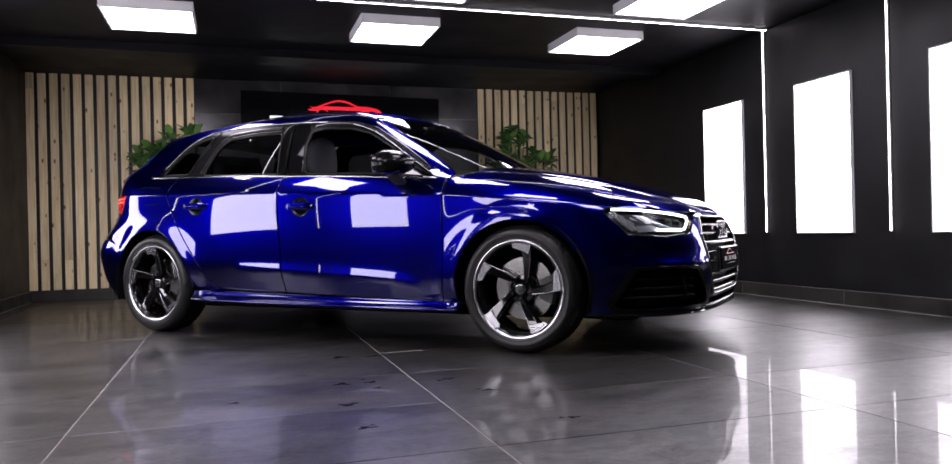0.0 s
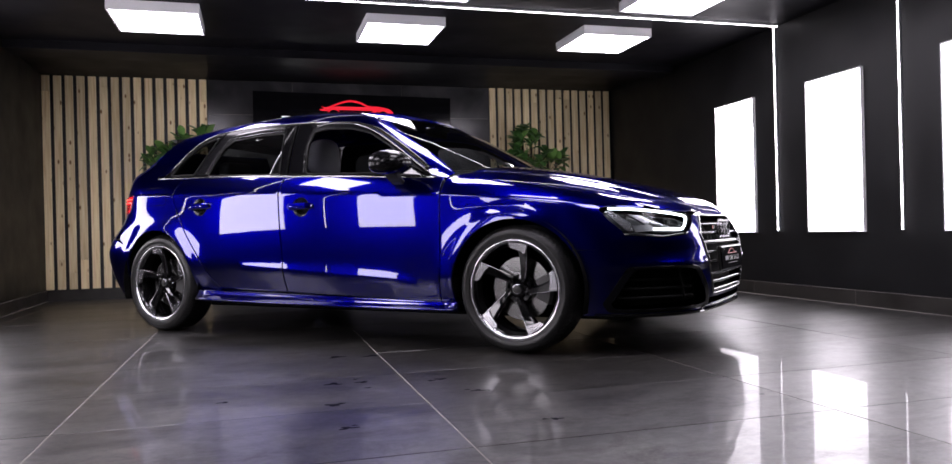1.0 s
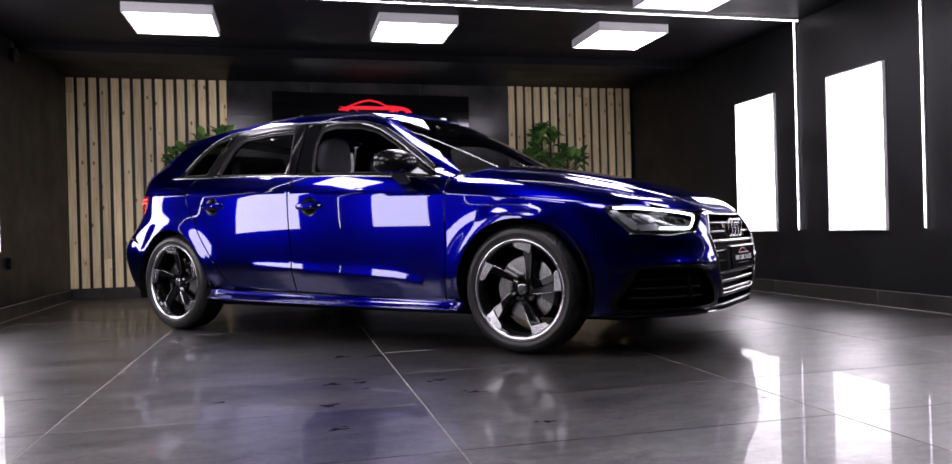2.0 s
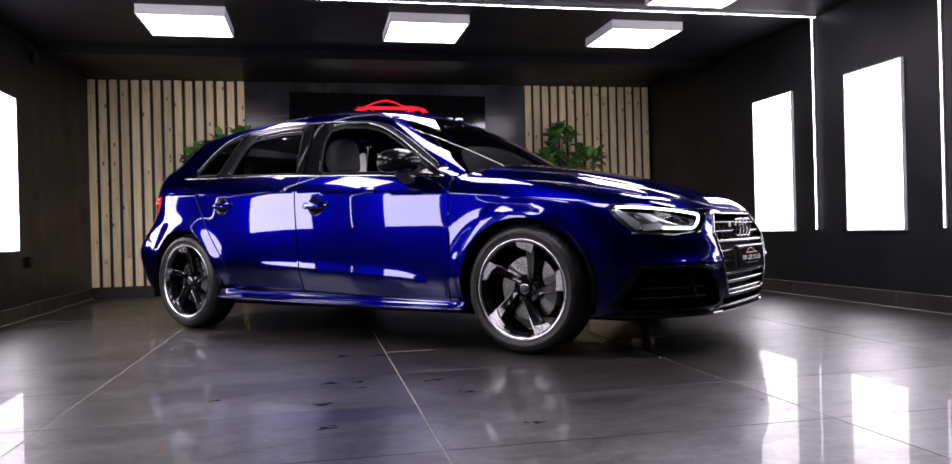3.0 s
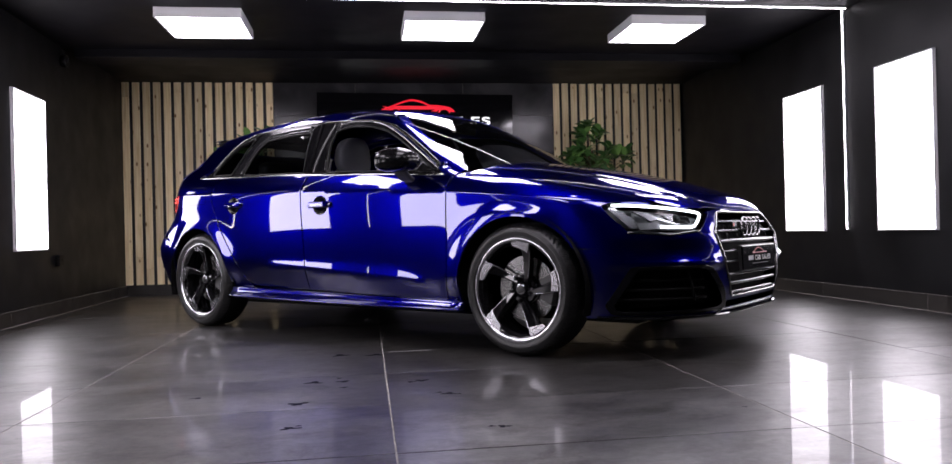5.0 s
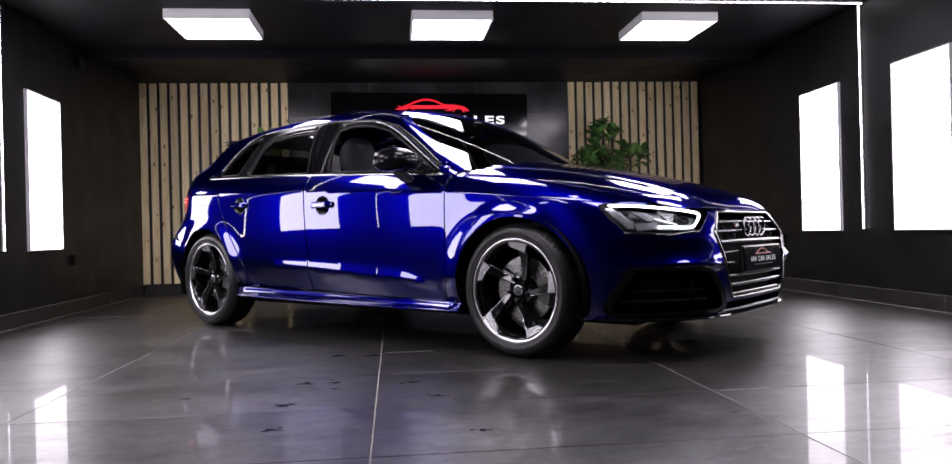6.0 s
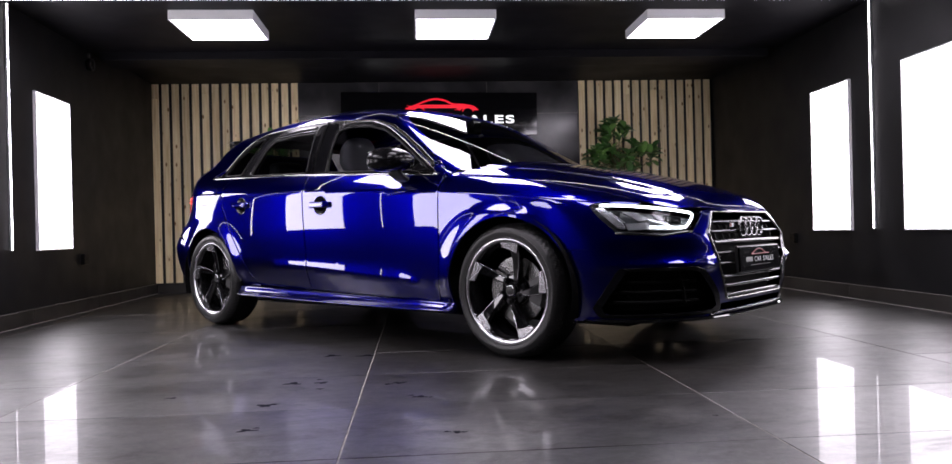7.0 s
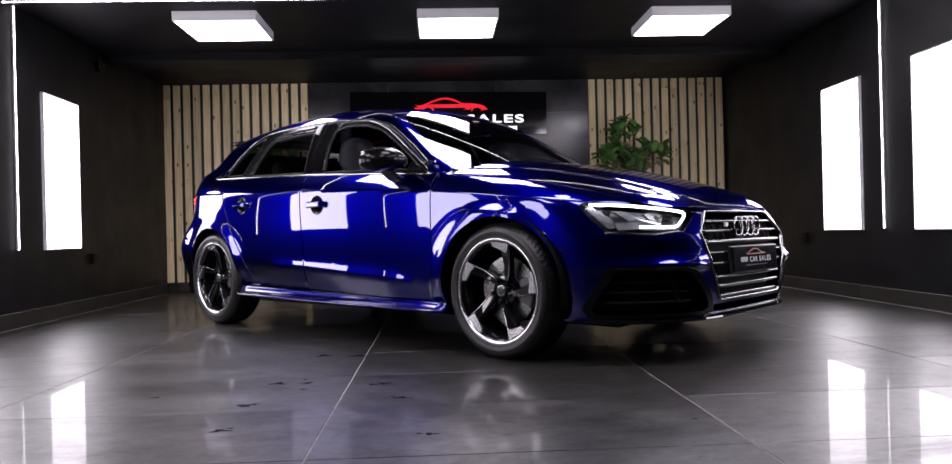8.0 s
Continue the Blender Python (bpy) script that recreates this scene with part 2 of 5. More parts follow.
def link_mesh(name, me, mat, parent=None, label="", smooth=False):
    if mat is not None and not me.materials:
        me.materials.append(mat)
    if smooth:
        me.shade_smooth()
    ob = new(name, me)
    if parent is not None:
        ob.parent = parent
    if label:
        tagged(ob, label)
    return ob


part = mesh_object


def thing(name, m, label, category, group="", kind=""):
    ob = new(name)
    ob.matrix_basis = m
    return tagged(ob, label, category, group, kind)


def box(x0, x1, y0, y1, z0, z1, bevel=0.0, seg=2, bm=None):
    own = bmesh.new()
    vs = bmesh.ops.create_cube(own, size=1.0)["verts"]
    for v in vs:
        v.co = ((x0 + x1) / 2 + v.co.x * (x1 - x0), (y0 + y1) / 2 + v.co.y * (y1 - y0), (z0 + z1) / 2 + v.co.z * (z1 - z0))
    if bevel:
        bmesh.ops.bevel(own, geom=own.edges[:], offset=bevel, segments=seg, profile=0.5, affect="EDGES")
    if bm is None:
        return own
    me = bpy.data.meshes.new("t")
    own.to_mesh(me)
    own.free()
    bm.from_mesh(me)
    bpy.data.meshes.remove(me)
    return bm


def tube(points, radius, sides=8, closed=False, flat=(1.0, 1.0), bm=None):
    """A rod along points."""
    bm = bm or bmesh.new()
    pts = [Vector(p) for p in points]
    n = len(pts)
    rings = []
    ref = Vector((0, 0, 1))
    for i, p in enumerate(pts):
        a = pts[(i - 1) % n] if closed or i else p
        b = pts[(i + 1) % n] if closed or i < n - 1 else p
        d = (b - a).normalized()
        s = d.cross(ref)
        if s.length < 1e-3:
            s = d.cross(Vector((1, 0, 0)))
        s.normalize()
        t = s.cross(d)
        r = radius(i / (n - 1)) if callable(radius) else radius
        rings.append([bm.verts.new(p + (s * math.cos(2 * math.pi * k / sides) * flat[0] + t * math.sin(2 * math.pi * k / sides) * flat[1]) * r) for k in range(sides)])
    for i in range(n if closed else n - 1):
        a, b = rings[i], rings[(i + 1) % n]
        for k in range(sides):
            bm.faces.new((a[k], a[(k + 1) % sides], b[(k + 1) % sides], b[k]))
    if not closed:
        bm.faces.new(rings[0][::-1])
        bm.faces.new(rings[-1])
    return bm


def prism(outline, y0, y1, bm=None):
    """A plate with an (x, z) outline, from y0 to y1."""
    bm = bm or bmesh.new()
    a = [bm.verts.new((x, y0, z)) for x, z in outline]
    b = [bm.verts.new((x, y1, z)) for x, z in outline]
    bm.faces.new(a)
    bm.faces.new(b[::-1])
    n = len(a)
    for i in range(n):
        bm.faces.new((a[i], b[i], b[(i + 1) % n], a[(i + 1) % n]))
    bmesh.ops.recalc_face_normals(bm, faces=bm.faces[:])
    return bm


# ---------------------------------------------------------------- the showroom
X0, X1, Y0, Y1 = -1.685, 4.640, -3.6, 8.62
SPLAY_L, SPLAY_R = 0.0200, 0.0145          # the side walls close in a little towards the front
TURN_L, TURN_R = math.degrees(math.atan(SPLAY_L)), math.degrees(math.atan(SPLAY_R))


def wall_x(side, y):
    return X0 + (Y1 - y) * SPLAY_L if side < 0 else X1 - (Y1 - y) * SPLAY_R


def side_wall(side):
    bm = bmesh.new()
    a, b, out = wall_x(side, Y0 - 0.2), wall_x(side, Y1 + 0.2), (X0 - 0.25 if side < 0 else X1 + 0.25)
    low = [bm.verts.new((x, y, -0.12)) for x, y in ((a, Y0 - 0.2), (b, Y1 + 0.2), (out, Y1 + 0.2), (out, Y0 - 0.2))]
    high = [bm.verts.new((v.co.x, v.co.y, 2.7)) for v in low]
    bm.faces.new(low)
    bm.faces.new(high[::-1])
    for k in range(4):
        bm.faces.new((low[k], high[k], high[(k + 1) % 4], low[(k + 1) % 4]))
    bmesh.ops.recalc_face_normals(bm, faces=bm.faces[:])
    return bm


CEIL, CEIL_BACK = 2.26, 2.305
TX, TY, GX, GY = 1.216, 0.609, -0.265, 2.00     # floor tile pitch and one grout crossing

floor = tagged(mesh_object("floor", box(X0 - 0.2, X1 + 0.2, Y0 - 0.2, Y1 + 0.2, -0.12, -0.0011), grout), "polished dark grey stone-look tiled showroom floor", "floor", kind="structure")
# the last wall, behind the camera, is unseen: added to close the room in black
for name, bm in (("wall_left", side_wall(-1)), ("wall_right", side_wall(1)), ("wall_back", box(X0, X1, Y1, Y1 + 0.2, -0.12, 2.7)),
                 ("wall_behind", box(wall_x(-1, Y0), wall_x(1, Y0), Y0 - 0.2, Y0, -0.12, 2.7))):
    tagged(mesh_object(name, bm, wall_black), "matt black painted plaster showroom wall", "wall", kind="structure")
bm = box(X0, X1, Y0, 6.92, CEIL, 2.7)
box(X0, X1, 7.26, Y1, CEIL_BACK, 2.7, bm=bm)
box(X0, X1, 6.92, 7.26, CEIL + 0.02, 2.7, bm=bm)
tagged(mesh_object("ceiling", bm, ceiling_black), "black painted low ceiling with slight sheen", "ceiling", kind="structure")
tagged(mesh_object("ceiling_beam", box(X0 + 0.12, X1 - 0.12, 6.92, 7.26, CEIL - 0.07, CEIL + 0.015, 0.004), ceiling_black), "black painted boxed beam under the ceiling", "beam", kind="structure")


def wall_panel(m):
    t = thing("wall_light_panel", m, "white LED light panel in slim white frame on black wall", "wall light", "wall light panels")
    bm = bmesh.new()
    w, h, d, e = 0.298, 0.594, 0.025, 0.011
    for b in ((-w, w, h - e, h), (-w, w, -h, -h + e), (-w, -w + e, -h + e, h - e), (w - e, w, -h + e, h - e)):
        box(b[0], b[1], 0, d, b[2], b[3], 0.0015, 1, bm)
    part("frame", bm, white_frame, t, "slim white frame")
    part("diffuser", box(-w + e, w - e, 0.002, d - 0.005, -h + e, h - e), wall_glow, t, "glowing white diffuser")
    return t


def strip(length, m):
    t = thing("led_strip", m, "thin white LED strip light in a surface channel", "strip light", "LED strips")
    part("channel", box(-0.0065, 0.0065, -0.010, 0.004, 0, length), alu_frame, t)
    verts, faces = [], []
    n = int(length / 0.0167)
    for k in range(n):      # closely set LEDs
        z0 = 0.004 + k * (length - 0.018) / (n - 1)
        b = len(verts)
        verts += [(x, y, z) for z in (z0, z0 + 0.0105) for y in (0.0035, 0.0078) for x in (-0.0048, 0.0048)]
        faces += [tuple(b + i for i in q) for q in ((0, 1, 3, 2), (4, 6, 7, 5), (0, 4, 5, 1), (2, 3, 7, 6), (0, 2, 6, 4), (1, 5, 7, 3))]
    me = bpy.data.meshes.new("led_row")
    me.from_pydata(verts, [], faces)
    tagged(link_mesh("led_row", me, strip_glow, t, "row of glowing white LEDs"), kind="stuff")
    return t


PITCH, STRIP_Y, STRIP_PITCH = 1.266, 5.405, 1.308
first_panel = first_strip = None
PZ = (0.546 + 1.716) / 2
for i in range(4):
    y = 5.995 - PITCH * i
    for side, turn in ((1, 90 - TURN_R), (-1, -90 + TURN_L))[i // 3:]:
        yy = y + (0.14 - 0.036 * i if side < 0 else 0.0)
        m = pose(wall_x(side, yy), yy, PZ, 0, 0, turn)
        first_panel = copy_thing(first_panel, m) if first_panel else wall_panel(m)
for i in range(3):
    y = STRIP_Y - STRIP_PITCH * i
    m = pose(wall_x(1, y) - 0.010, y, 0.55, 0, 0, 90 - TURN_R)
    first_strip = copy_thing(first_strip, m) if first_strip else strip(CEIL - 0.55, m)
    copy_thing(first_strip, pose(wall_x(-1, y) + 0.010, y + 0.055, 0.545, 0, 0, -90 + TURN_L))
ceil_strip = None
for i in range(3):
    y = STRIP_Y - 0.068 - STRIP_PITCH * i
    m = Matrix(((0, 0, 1, wall_x(-1, y) + 0.004), (1, 0, 0, y), (0, -1, 0, CEIL - 0.010), (0, 0, 0, 1)))
    ceil_strip = copy_thing(ceil_strip, m) if ceil_strip else strip(wall_x(1, y) - wall_x(-1, y) - 0.03, m)


def ceiling_light(m):
    t = thing("ceiling_light", m, "square surface-mounted white LED ceiling panel light", "ceiling light", "ceiling panel lights")
    w, d, e = 0.304, 0.072, 0.014
    bm = bmesh.new()
    for b in ((-w, w, w - e, w), (-w, w, -w, -w + e), (-w, -w + e, -w + e, w - e), (w - e, w, -w + e, w - e)):
        box(b[0], b[1], b[2], b[3], -d, 0, 0.002, 1, bm)
    part("housing", bm, white_frame, t)
    part("diffuser", box(-w + e, w - e, -w + e, w - e, -d + 0.004, -d + 0.012), ceil_glow, t, "glowing white diffuser")
    return t


first_light = None
# the two nearest rows are unseen, the last added to brighten the near floor
for j in range(4):
    for x in (-0.278, 1.507, 3.268):
        m = pose(x, 5.944 - 1.225 * j, CEIL, 0, 0, 0)
        first_light = copy_thing(first_light, m) if first_light else ceiling_light(m)

# skirting tiles along the walls
def piece(name, bm, mat):
    me = bpy.data.meshes.new(name)
    bm.to_mesh(me)
    bm.free()
    me.materials.append(mat)
    return me


skirt = piece("skirting_tile", box(-0.6065, 0.6065, -0.009, 0, 0, 0.112, 0.0015, 1), skirting_tile)
base_l = tagged(new("baseboard"), "dark stone-look tile skirting along the walls", "skirting", kind="structure")
for i in range(10):
    for side, turn in ((-1, 90 + TURN_L), (1, -90 - TURN_R)):
        ob = new("skirting_tile", skirt)
        y = 4.55 + (i - 5.5) * TX
        ob.parent, ob.matrix_basis = base_l, pose(wall_x(side, y), y, 0, 0, 0, turn)
for side in (-1, 1):      # pale joint filler behind the tiles and along the floor
    ya, yb = Y0, Y1 - 0.01
    for thick, tall in ((0.0074, 0.1128), (0.0125, 0.005)):
        bm = bmesh.new()
        ring = [(wall_x(side, ya) + side * 0.004, ya), (wall_x(side, yb) + side * 0.004, yb), (wall_x(side, yb) - side * thick, yb), (wall_x(side, ya) - side * thick, ya)]
        lo_, hi_ = [bm.verts.new((x, y, 0.0002)) for x, y in ring], [bm.verts.new((x, y, tall)) for x, y in ring]
        for k in range(4):
            bm.faces.new((lo_[k], lo_[(k + 1) % 4], hi_[(k + 1) % 4], hi_[k]))
        bm.faces.new(hi_)
        bmesh.ops.recalc_face_normals(bm, faces=bm.faces[:])
        mesh_object("joint_filler", bm, grout, base_l, "pale grey joint filler")
for i in range(5):
    ob = new("skirting_tile", skirt)
    ob.parent, ob.matrix_basis = base_l, pose(X0 + 0.62 + i * TX, Y1, 0, 0, 0, 0)

# grey tiled centre of the back wall
cladding = tagged(mesh_object("wall_cladding", box(-0.094, 3.058, Y1 - 0.012, Y1 + 0.004, 0.106, CEIL_BACK + 0.004), grout), "dark grey concrete-look tiled centre of back wall", "wall cladding", kind="structure")
for i in range(3):
    for j in range(4):
        x0, x1 = max(-0.094, -0.42 + i * TX + 0.0015), min(3.058, -0.42 + (i + 1) * TX - 0.0015)
        z0, z1 = 0.108 + j * TY + 0.0015, min(CEIL_BACK - 0.002, 0.108 + (j + 1) * TY - 0.0015)
        mesh_object("tile", box(x0, x1, Y1 - 0.020, Y1 - 0.013, z0, z1, 0.001, 1), wall_tile, cladding)

# timber slats on both sides
for n, xa, pitch in (("slat_wall_1", -1.684, 0.1077), ("slat_wall_2", 3.062, 0.1052)):
    backing = tagged(mesh_object(n, box(xa, xa + 14 * pitch + 0.075, Y1 - 0.006, Y1 - 0.001, 0.106, CEIL_BACK - 0.002), plastic_black), "natural pine vertical slat wall on black backing", "slat wall", kind="structure")
    for i in range(15):
        x = xa + 0.003 + i * pitch
        top = 2.182 + random.uniform(-0.004, 0.003)
        # some slats are pieced together from two lengths
        cut = random.choice((0.0, 0.0, 0.0, 0.17, 0.30, top - 0.11, top - 0.16, top - 0.24))
        for z0, z1 in (((0, cut - 0.0006), (cut + 0.0006, top)) if cut else ((0, top),)):
            ob = mesh_object("slat", box(-0.036, 0.036, -0.022, 0, z0, z1, 0.002, 1), slat_wood, backing)
            ob.matrix_basis = pose(x + 0.036, Y1 - 0.007, 0.118, 0, 0, random.uniform(-0.4, 0.4))

# floor tiles, each a piece
tile_mesh = piece("floor_tile", box(-TX / 2 + 0.0022, TX / 2 - 0.0022, -TY / 2 + 0.0009, TY / 2 - 0.0009, -0.010, 0.0, 0.0012, 1), floor_tile)
for i in range(-1, 5):
    for j in range(-9, 11):
        cx, cy = GX + (i - 0.5 + 0) * TX, GY + (j + 0.5) * TY
        x0, x1, y0, y1 = max(cx - TX / 2, X0), min(cx + TX / 2, X1), max(cy - TY / 2, Y0), min(cy + TY / 2, Y1)
        if x1 - x0 < 0.02 or y1 - y0 < 0.02:
            continue
        whole = x1 - x0 > TX - 0.001 and y1 - y0 > TY - 0.001
        me = tile_mesh if whole else piece("floor_tile", box(x0 - cx + 0.0016, x1 - cx - 0.0016, y0 - cy + 0.0009, y1 - cy - 0.0009, -0.010, 0.0, 0.0012, 1), floor_tile)
        ob = new("floor_tile", me)
        ob.parent = floor
        ob.matrix_basis = pose(cx, cy, random.uniform(-0.0004, 0.0004), random.uniform(-0.06, 0.06), random.uniform(-0.03, 0.03), 0)

from mathutils import geometry

# ---------------------------------------------------------------- car body surfaces (x ahead, y left, z up, metres)
def curve(*pts):
    """A smooth monotone curve through a few (x, y) points."""
    px, py = np.array([p[0] for p in pts], float), np.array([p[1] for p in pts], float)
    d = np.diff(py) / np.diff(px)
    m = np.empty_like(py)
    m[0], m[-1] = d[0], d[-1]
    for i in range(1, len(px) - 1):
        m[i] = 0 if d[i - 1] * d[i] <= 0 else 2 * d[i - 1] * d[i] / (d[i - 1] + d[i])

    def f(x):
        x = np.asarray(x, float)
        i = np.clip(np.searchsorted(px, x) - 1, 0, len(px) - 2)
        hh = px[i + 1] - px[i]
        s = (x - px[i]) / hh
        inner = (2 * s**3 - 3 * s**2 + 1) * py[i] + (s**3 - 2 * s**2 + s) * hh * m[i] + (3 * s**2 - 2 * s**3) * py[i + 1] + (s**3 - s**2) * hh * m[i + 1]
        return np.where(x < px[0], py[0] + m[0] * (x - px[0]), np.where(x > px[-1], py[-1] + m[-1] * (x - px[-1]), inner))
    return f


def flowing(*pts):
    """A curve through a few (x, y) points with no jumps in its bend."""
    px, py = np.array([p[0] for p in pts], float), np.array([p[1] for p in pts], float)
    n, h = len(px), np.diff(px)
    a, r = np.zeros((n, n)), np.zeros(n)
    a[0, :2], a[-1, -2:] = (1, -1), (1, -1)
    for i in range(1, n - 1):
        a[i, i - 1:i + 2] = h[i - 1], 2 * (h[i - 1] + h[i]), h[i]
        r[i] = 6 * ((py[i + 1] - py[i]) / h[i] - (py[i] - py[i - 1]) / h[i - 1])
    m = np.linalg.solve(a, r)

    def f(x):
        x = np.asarray(x, float)
        xc = np.clip(x, px[0], px[-1])
        i = np.clip(np.searchsorted(px, xc) - 1, 0, n - 2)
        p, q, hh = px[i + 1] - xc, xc - px[i], h[i]
        v = (m[i] * p**3 + m[i + 1] * q**3) / (6 * hh) + (py[i] / hh - m[i] * hh / 6) * p + (py[i + 1] / hh - m[i + 1] * hh / 6) * q
        d = (m[i + 1] * q**2 - m[i] * p**2) / (2 * hh) + (py[i + 1] - py[i]) / hh - (m[i + 1] - m[i]) * hh / 6
        return v + d * (x - xc)
    return f


def ease(t):
    t = np.clip(t, 0, 1)
    return t**3 * (t * (6 * t - 15) + 10)


def smax(a, b, k):
    h = np.maximum(k - np.abs(a - b), 0) / k
    return np.maximum(a, b) + h * h * k * 0.25


AXLE, HUB_Z, ARCH = 1.3155, 0.318, 0.347
BOWL = (0.062, 0.054)      # half sizes of the handle recesses
tornado = flowing((-2.1, 0.925), (-1.69, 0.912), (-1.15, 0.892), (-0.18, 0.863), (0.9, 0.808), (1.4, 0.762), (1.75, 0.722), (2.1, 0.68))
crease = flowing((-1.2, 0.48), (-0.77, 0.453), (0.889, 0.342), (1.3, 0.315))
belt = flowing((-1.5, 1.025), (-1.34, 1.018), (-0.9, 1.0), (-0.2, 0.965), (0.85, 0.902), (1.1, 0.885))
def half_width(x):
    return 0.893 - 0.020 * x**2 - 0.08 * np.maximum(-x - 1.4, 0) ** 2 - 0.062 * np.maximum(x - 1.15, 0) ** 2


# how far the side leans at heights between the crease (0) and the shoulder line (1), in degrees, upwards positive
_u = np.linspace(-1.2, 1.0, 600)
_bands = np.linspace(0.08, 1.2, 15)
band = curve((-1.0, 0.08), (-0.95, 0.1), (-0.3, 0.78), (0.3, 1.1), (0.55, 1.1), (0.80, 0.25), (0.89, 0.08), (1.0, 0.08))


def bulge(k):
    """Outward offset of the side against height; k is the breadth of the lit band over the crease."""
    e = (1 - min(k, 1.0)) ** 2
    lean = curve((-1.0, -22.0), (-0.06 - 0.24 * e, -15.5), (-0.008 - 0.06 * e, -6.0 - 5.0 * e), (0.012 * k, 6.0 - 13.0 * e), (0.095 * k, 6.0 - 12.0 * e), (0.135 * k, -1.5 - 4.0 * e), (0.08 + 0.11 * k, -3.4), (0.36, -3.1), (0.45, -2.7), (0.7, -0.9), (0.9, 1.2), (1.0, 3.5))
    dy = -np.tan(np.radians(lean(_u))) * 0.46
    g = np.concatenate(([0], np.cumsum((dy[1:] + dy[:-1]) * 0.5 * np.diff(_u))))
    return g - g[-1]


_g = np.stack([bulge(k) for k in _bands])


def bulge_at(x, u):
    k = np.clip((np.clip(band(x), _bands[0], _bands[-1]) - _bands[0]) / (_bands[1] - _bands[0]), 0, len(_bands) - 1.001)
    v = np.clip((u - _u[0]) / (_u[1] - _u[0]), 0, len(_u) - 1.001)
    k, v = np.broadcast_arrays(k, v)
    i, j = k.astype(int), v.astype(int)
    p, q = k - i, v - j
    return (1 - p) * ((1 - q) * _g[i, j] + q * _g[i, j + 1]) + p * ((1 - q) * _g[i + 1, j] + q * _g[i + 1, j + 1])


shoulder = flowing((-2.0, 0.66), (-1.2, 0.64), (-0.2, 0.63), (0.7, 0.64), (1.1, 0.74), (1.8, 1.1))
nose = curve((0.10, 2.07), (0.17, 2.11), (0.25, 2.150), (0.35, 2.165), (0.46, 2.165), (0.56, 2.145), (0.65, 2.10), (0.75, 2.02), (0.9, 1.85))
tail = curve((0.1, -1.98), (0.22, -2.06), (0.36, -2.12), (0.50, -2.13), (0.60, -2.09), (0.75, -2.05), (0.9, -2.02), (1.1, -1.96), (1.3, -1.86))
hood_z = flowing((0.4, 1.06), (0.85, 0.998), (1.2, 0.950), (1.6, 0.868), (1.9, 0.780), (2.05, 0.722), (2.15, 0.67), (2.3, 0.58))


def f_body(x, a, z):
    """Below zero inside the lower body; a is the distance from the middle plane."""
    zt, zc = tornado(x), crease(x)
    u = (z - zc) / (zt - zc)
    below = half_width(x) + bulge_at(x, u)
    s = shoulder(x)
    d, fw = np.maximum(z - zt, 0), ease((x - 0.75) / 0.5)
    side = np.where(u > 1, half_width(x) - 0.004 * (1 - np.exp(-d / 0.004)) - (s - 0.22 + 0.11 * fw) * d - (2.6 - 1.4 * fw) * d * d, below)
    for ax in (AXLE, -AXLE):
        r = np.hypot(x - ax, z - HUB_Z)
        side = side + 0.026 * np.exp(-((r - 0.35) / 0.078) ** 2) * (lambda w: w * w * (3 - 2 * w))(np.clip((1.0 - u) / (0.22 if ax > 0 else 0.5), 0, 1)) * np.clip((z - 0.2) * 6, 0, 1) * (1 - 0.85 * ease((x - AXLE - 0.02) / 0.26) * (ax > 0))
    side = side + 0.04 * np.clip(zt - z, 0, 0.4) * np.maximum(-x - 0.1, 0) ** 2 * ease((x + 1.75) / 0.4)
    full = ease((0.82 - z) / 0.30)
    side = side + 0.03 * full * ease((-1.5 - x) / 0.3)
    f = a - side
    ledge = 0.030 * np.exp(-((z - 0.438) / 0.024) ** 2) + 0.010 * np.exp(-((z - 0.545) / 0.03) ** 2)
    front = (x - nose(z) + 0.5 * (a / 0.89) ** 4) - ledge * np.clip((a - 0.38) / 0.10, 0, 1) * np.clip((0.86 - a) / 0.1, 0, 1)
    rear = (tail(z) + (0.40 - 0.22 * full) * (a / 0.85) ** 4 - x)
    ridge = curve((0.8, 0.66), (1.2, 0.56), (2.1, 0.40))(x)
    fore = np.clip((x - 0.55) / 0.4, 0, 1)
    top = z - (np.where(x > 0.85, hood_z(x), np.maximum(belt(x) + 0.05, hood_z(0.85))) - fore * 0.085 * (a / 0.75) ** 3 + fore * 0.007 * (1 - np.tanh((a - ridge) / 0.014)) * 0.5)
    f = smax(f, front, 0.10)
    f = smax(f, rear, 0.14)
    return smax(f, top, 0.05)


roof_top = flowing((-2.1, 1.24), (-1.85, 1.305), (-1.5, 1.352), (-1.0, 1.395), (-0.5, 1.413), (-0.15, 1.408), (0.1, 1.386), (0.3, 1.352), (0.6, 1.275), (1.3, 1.03))


def roof_z(x):
    """The roof, meeting the evenly bent windscreen at the header."""
    return -smax(-roof_top(x), -(1.342 - 0.430 * (x - 0.3) - 0.118 * (x - 0.3) ** 2), 0.03)


glass_in = flowing((-1.9, 0.15), (-1.4, 0.085), (-0.9, 0.035), (-0.3, 0.003), (0.2, 0.005), (0.5, 0.03), (0.8, 0.065), (1.2, 0.13))


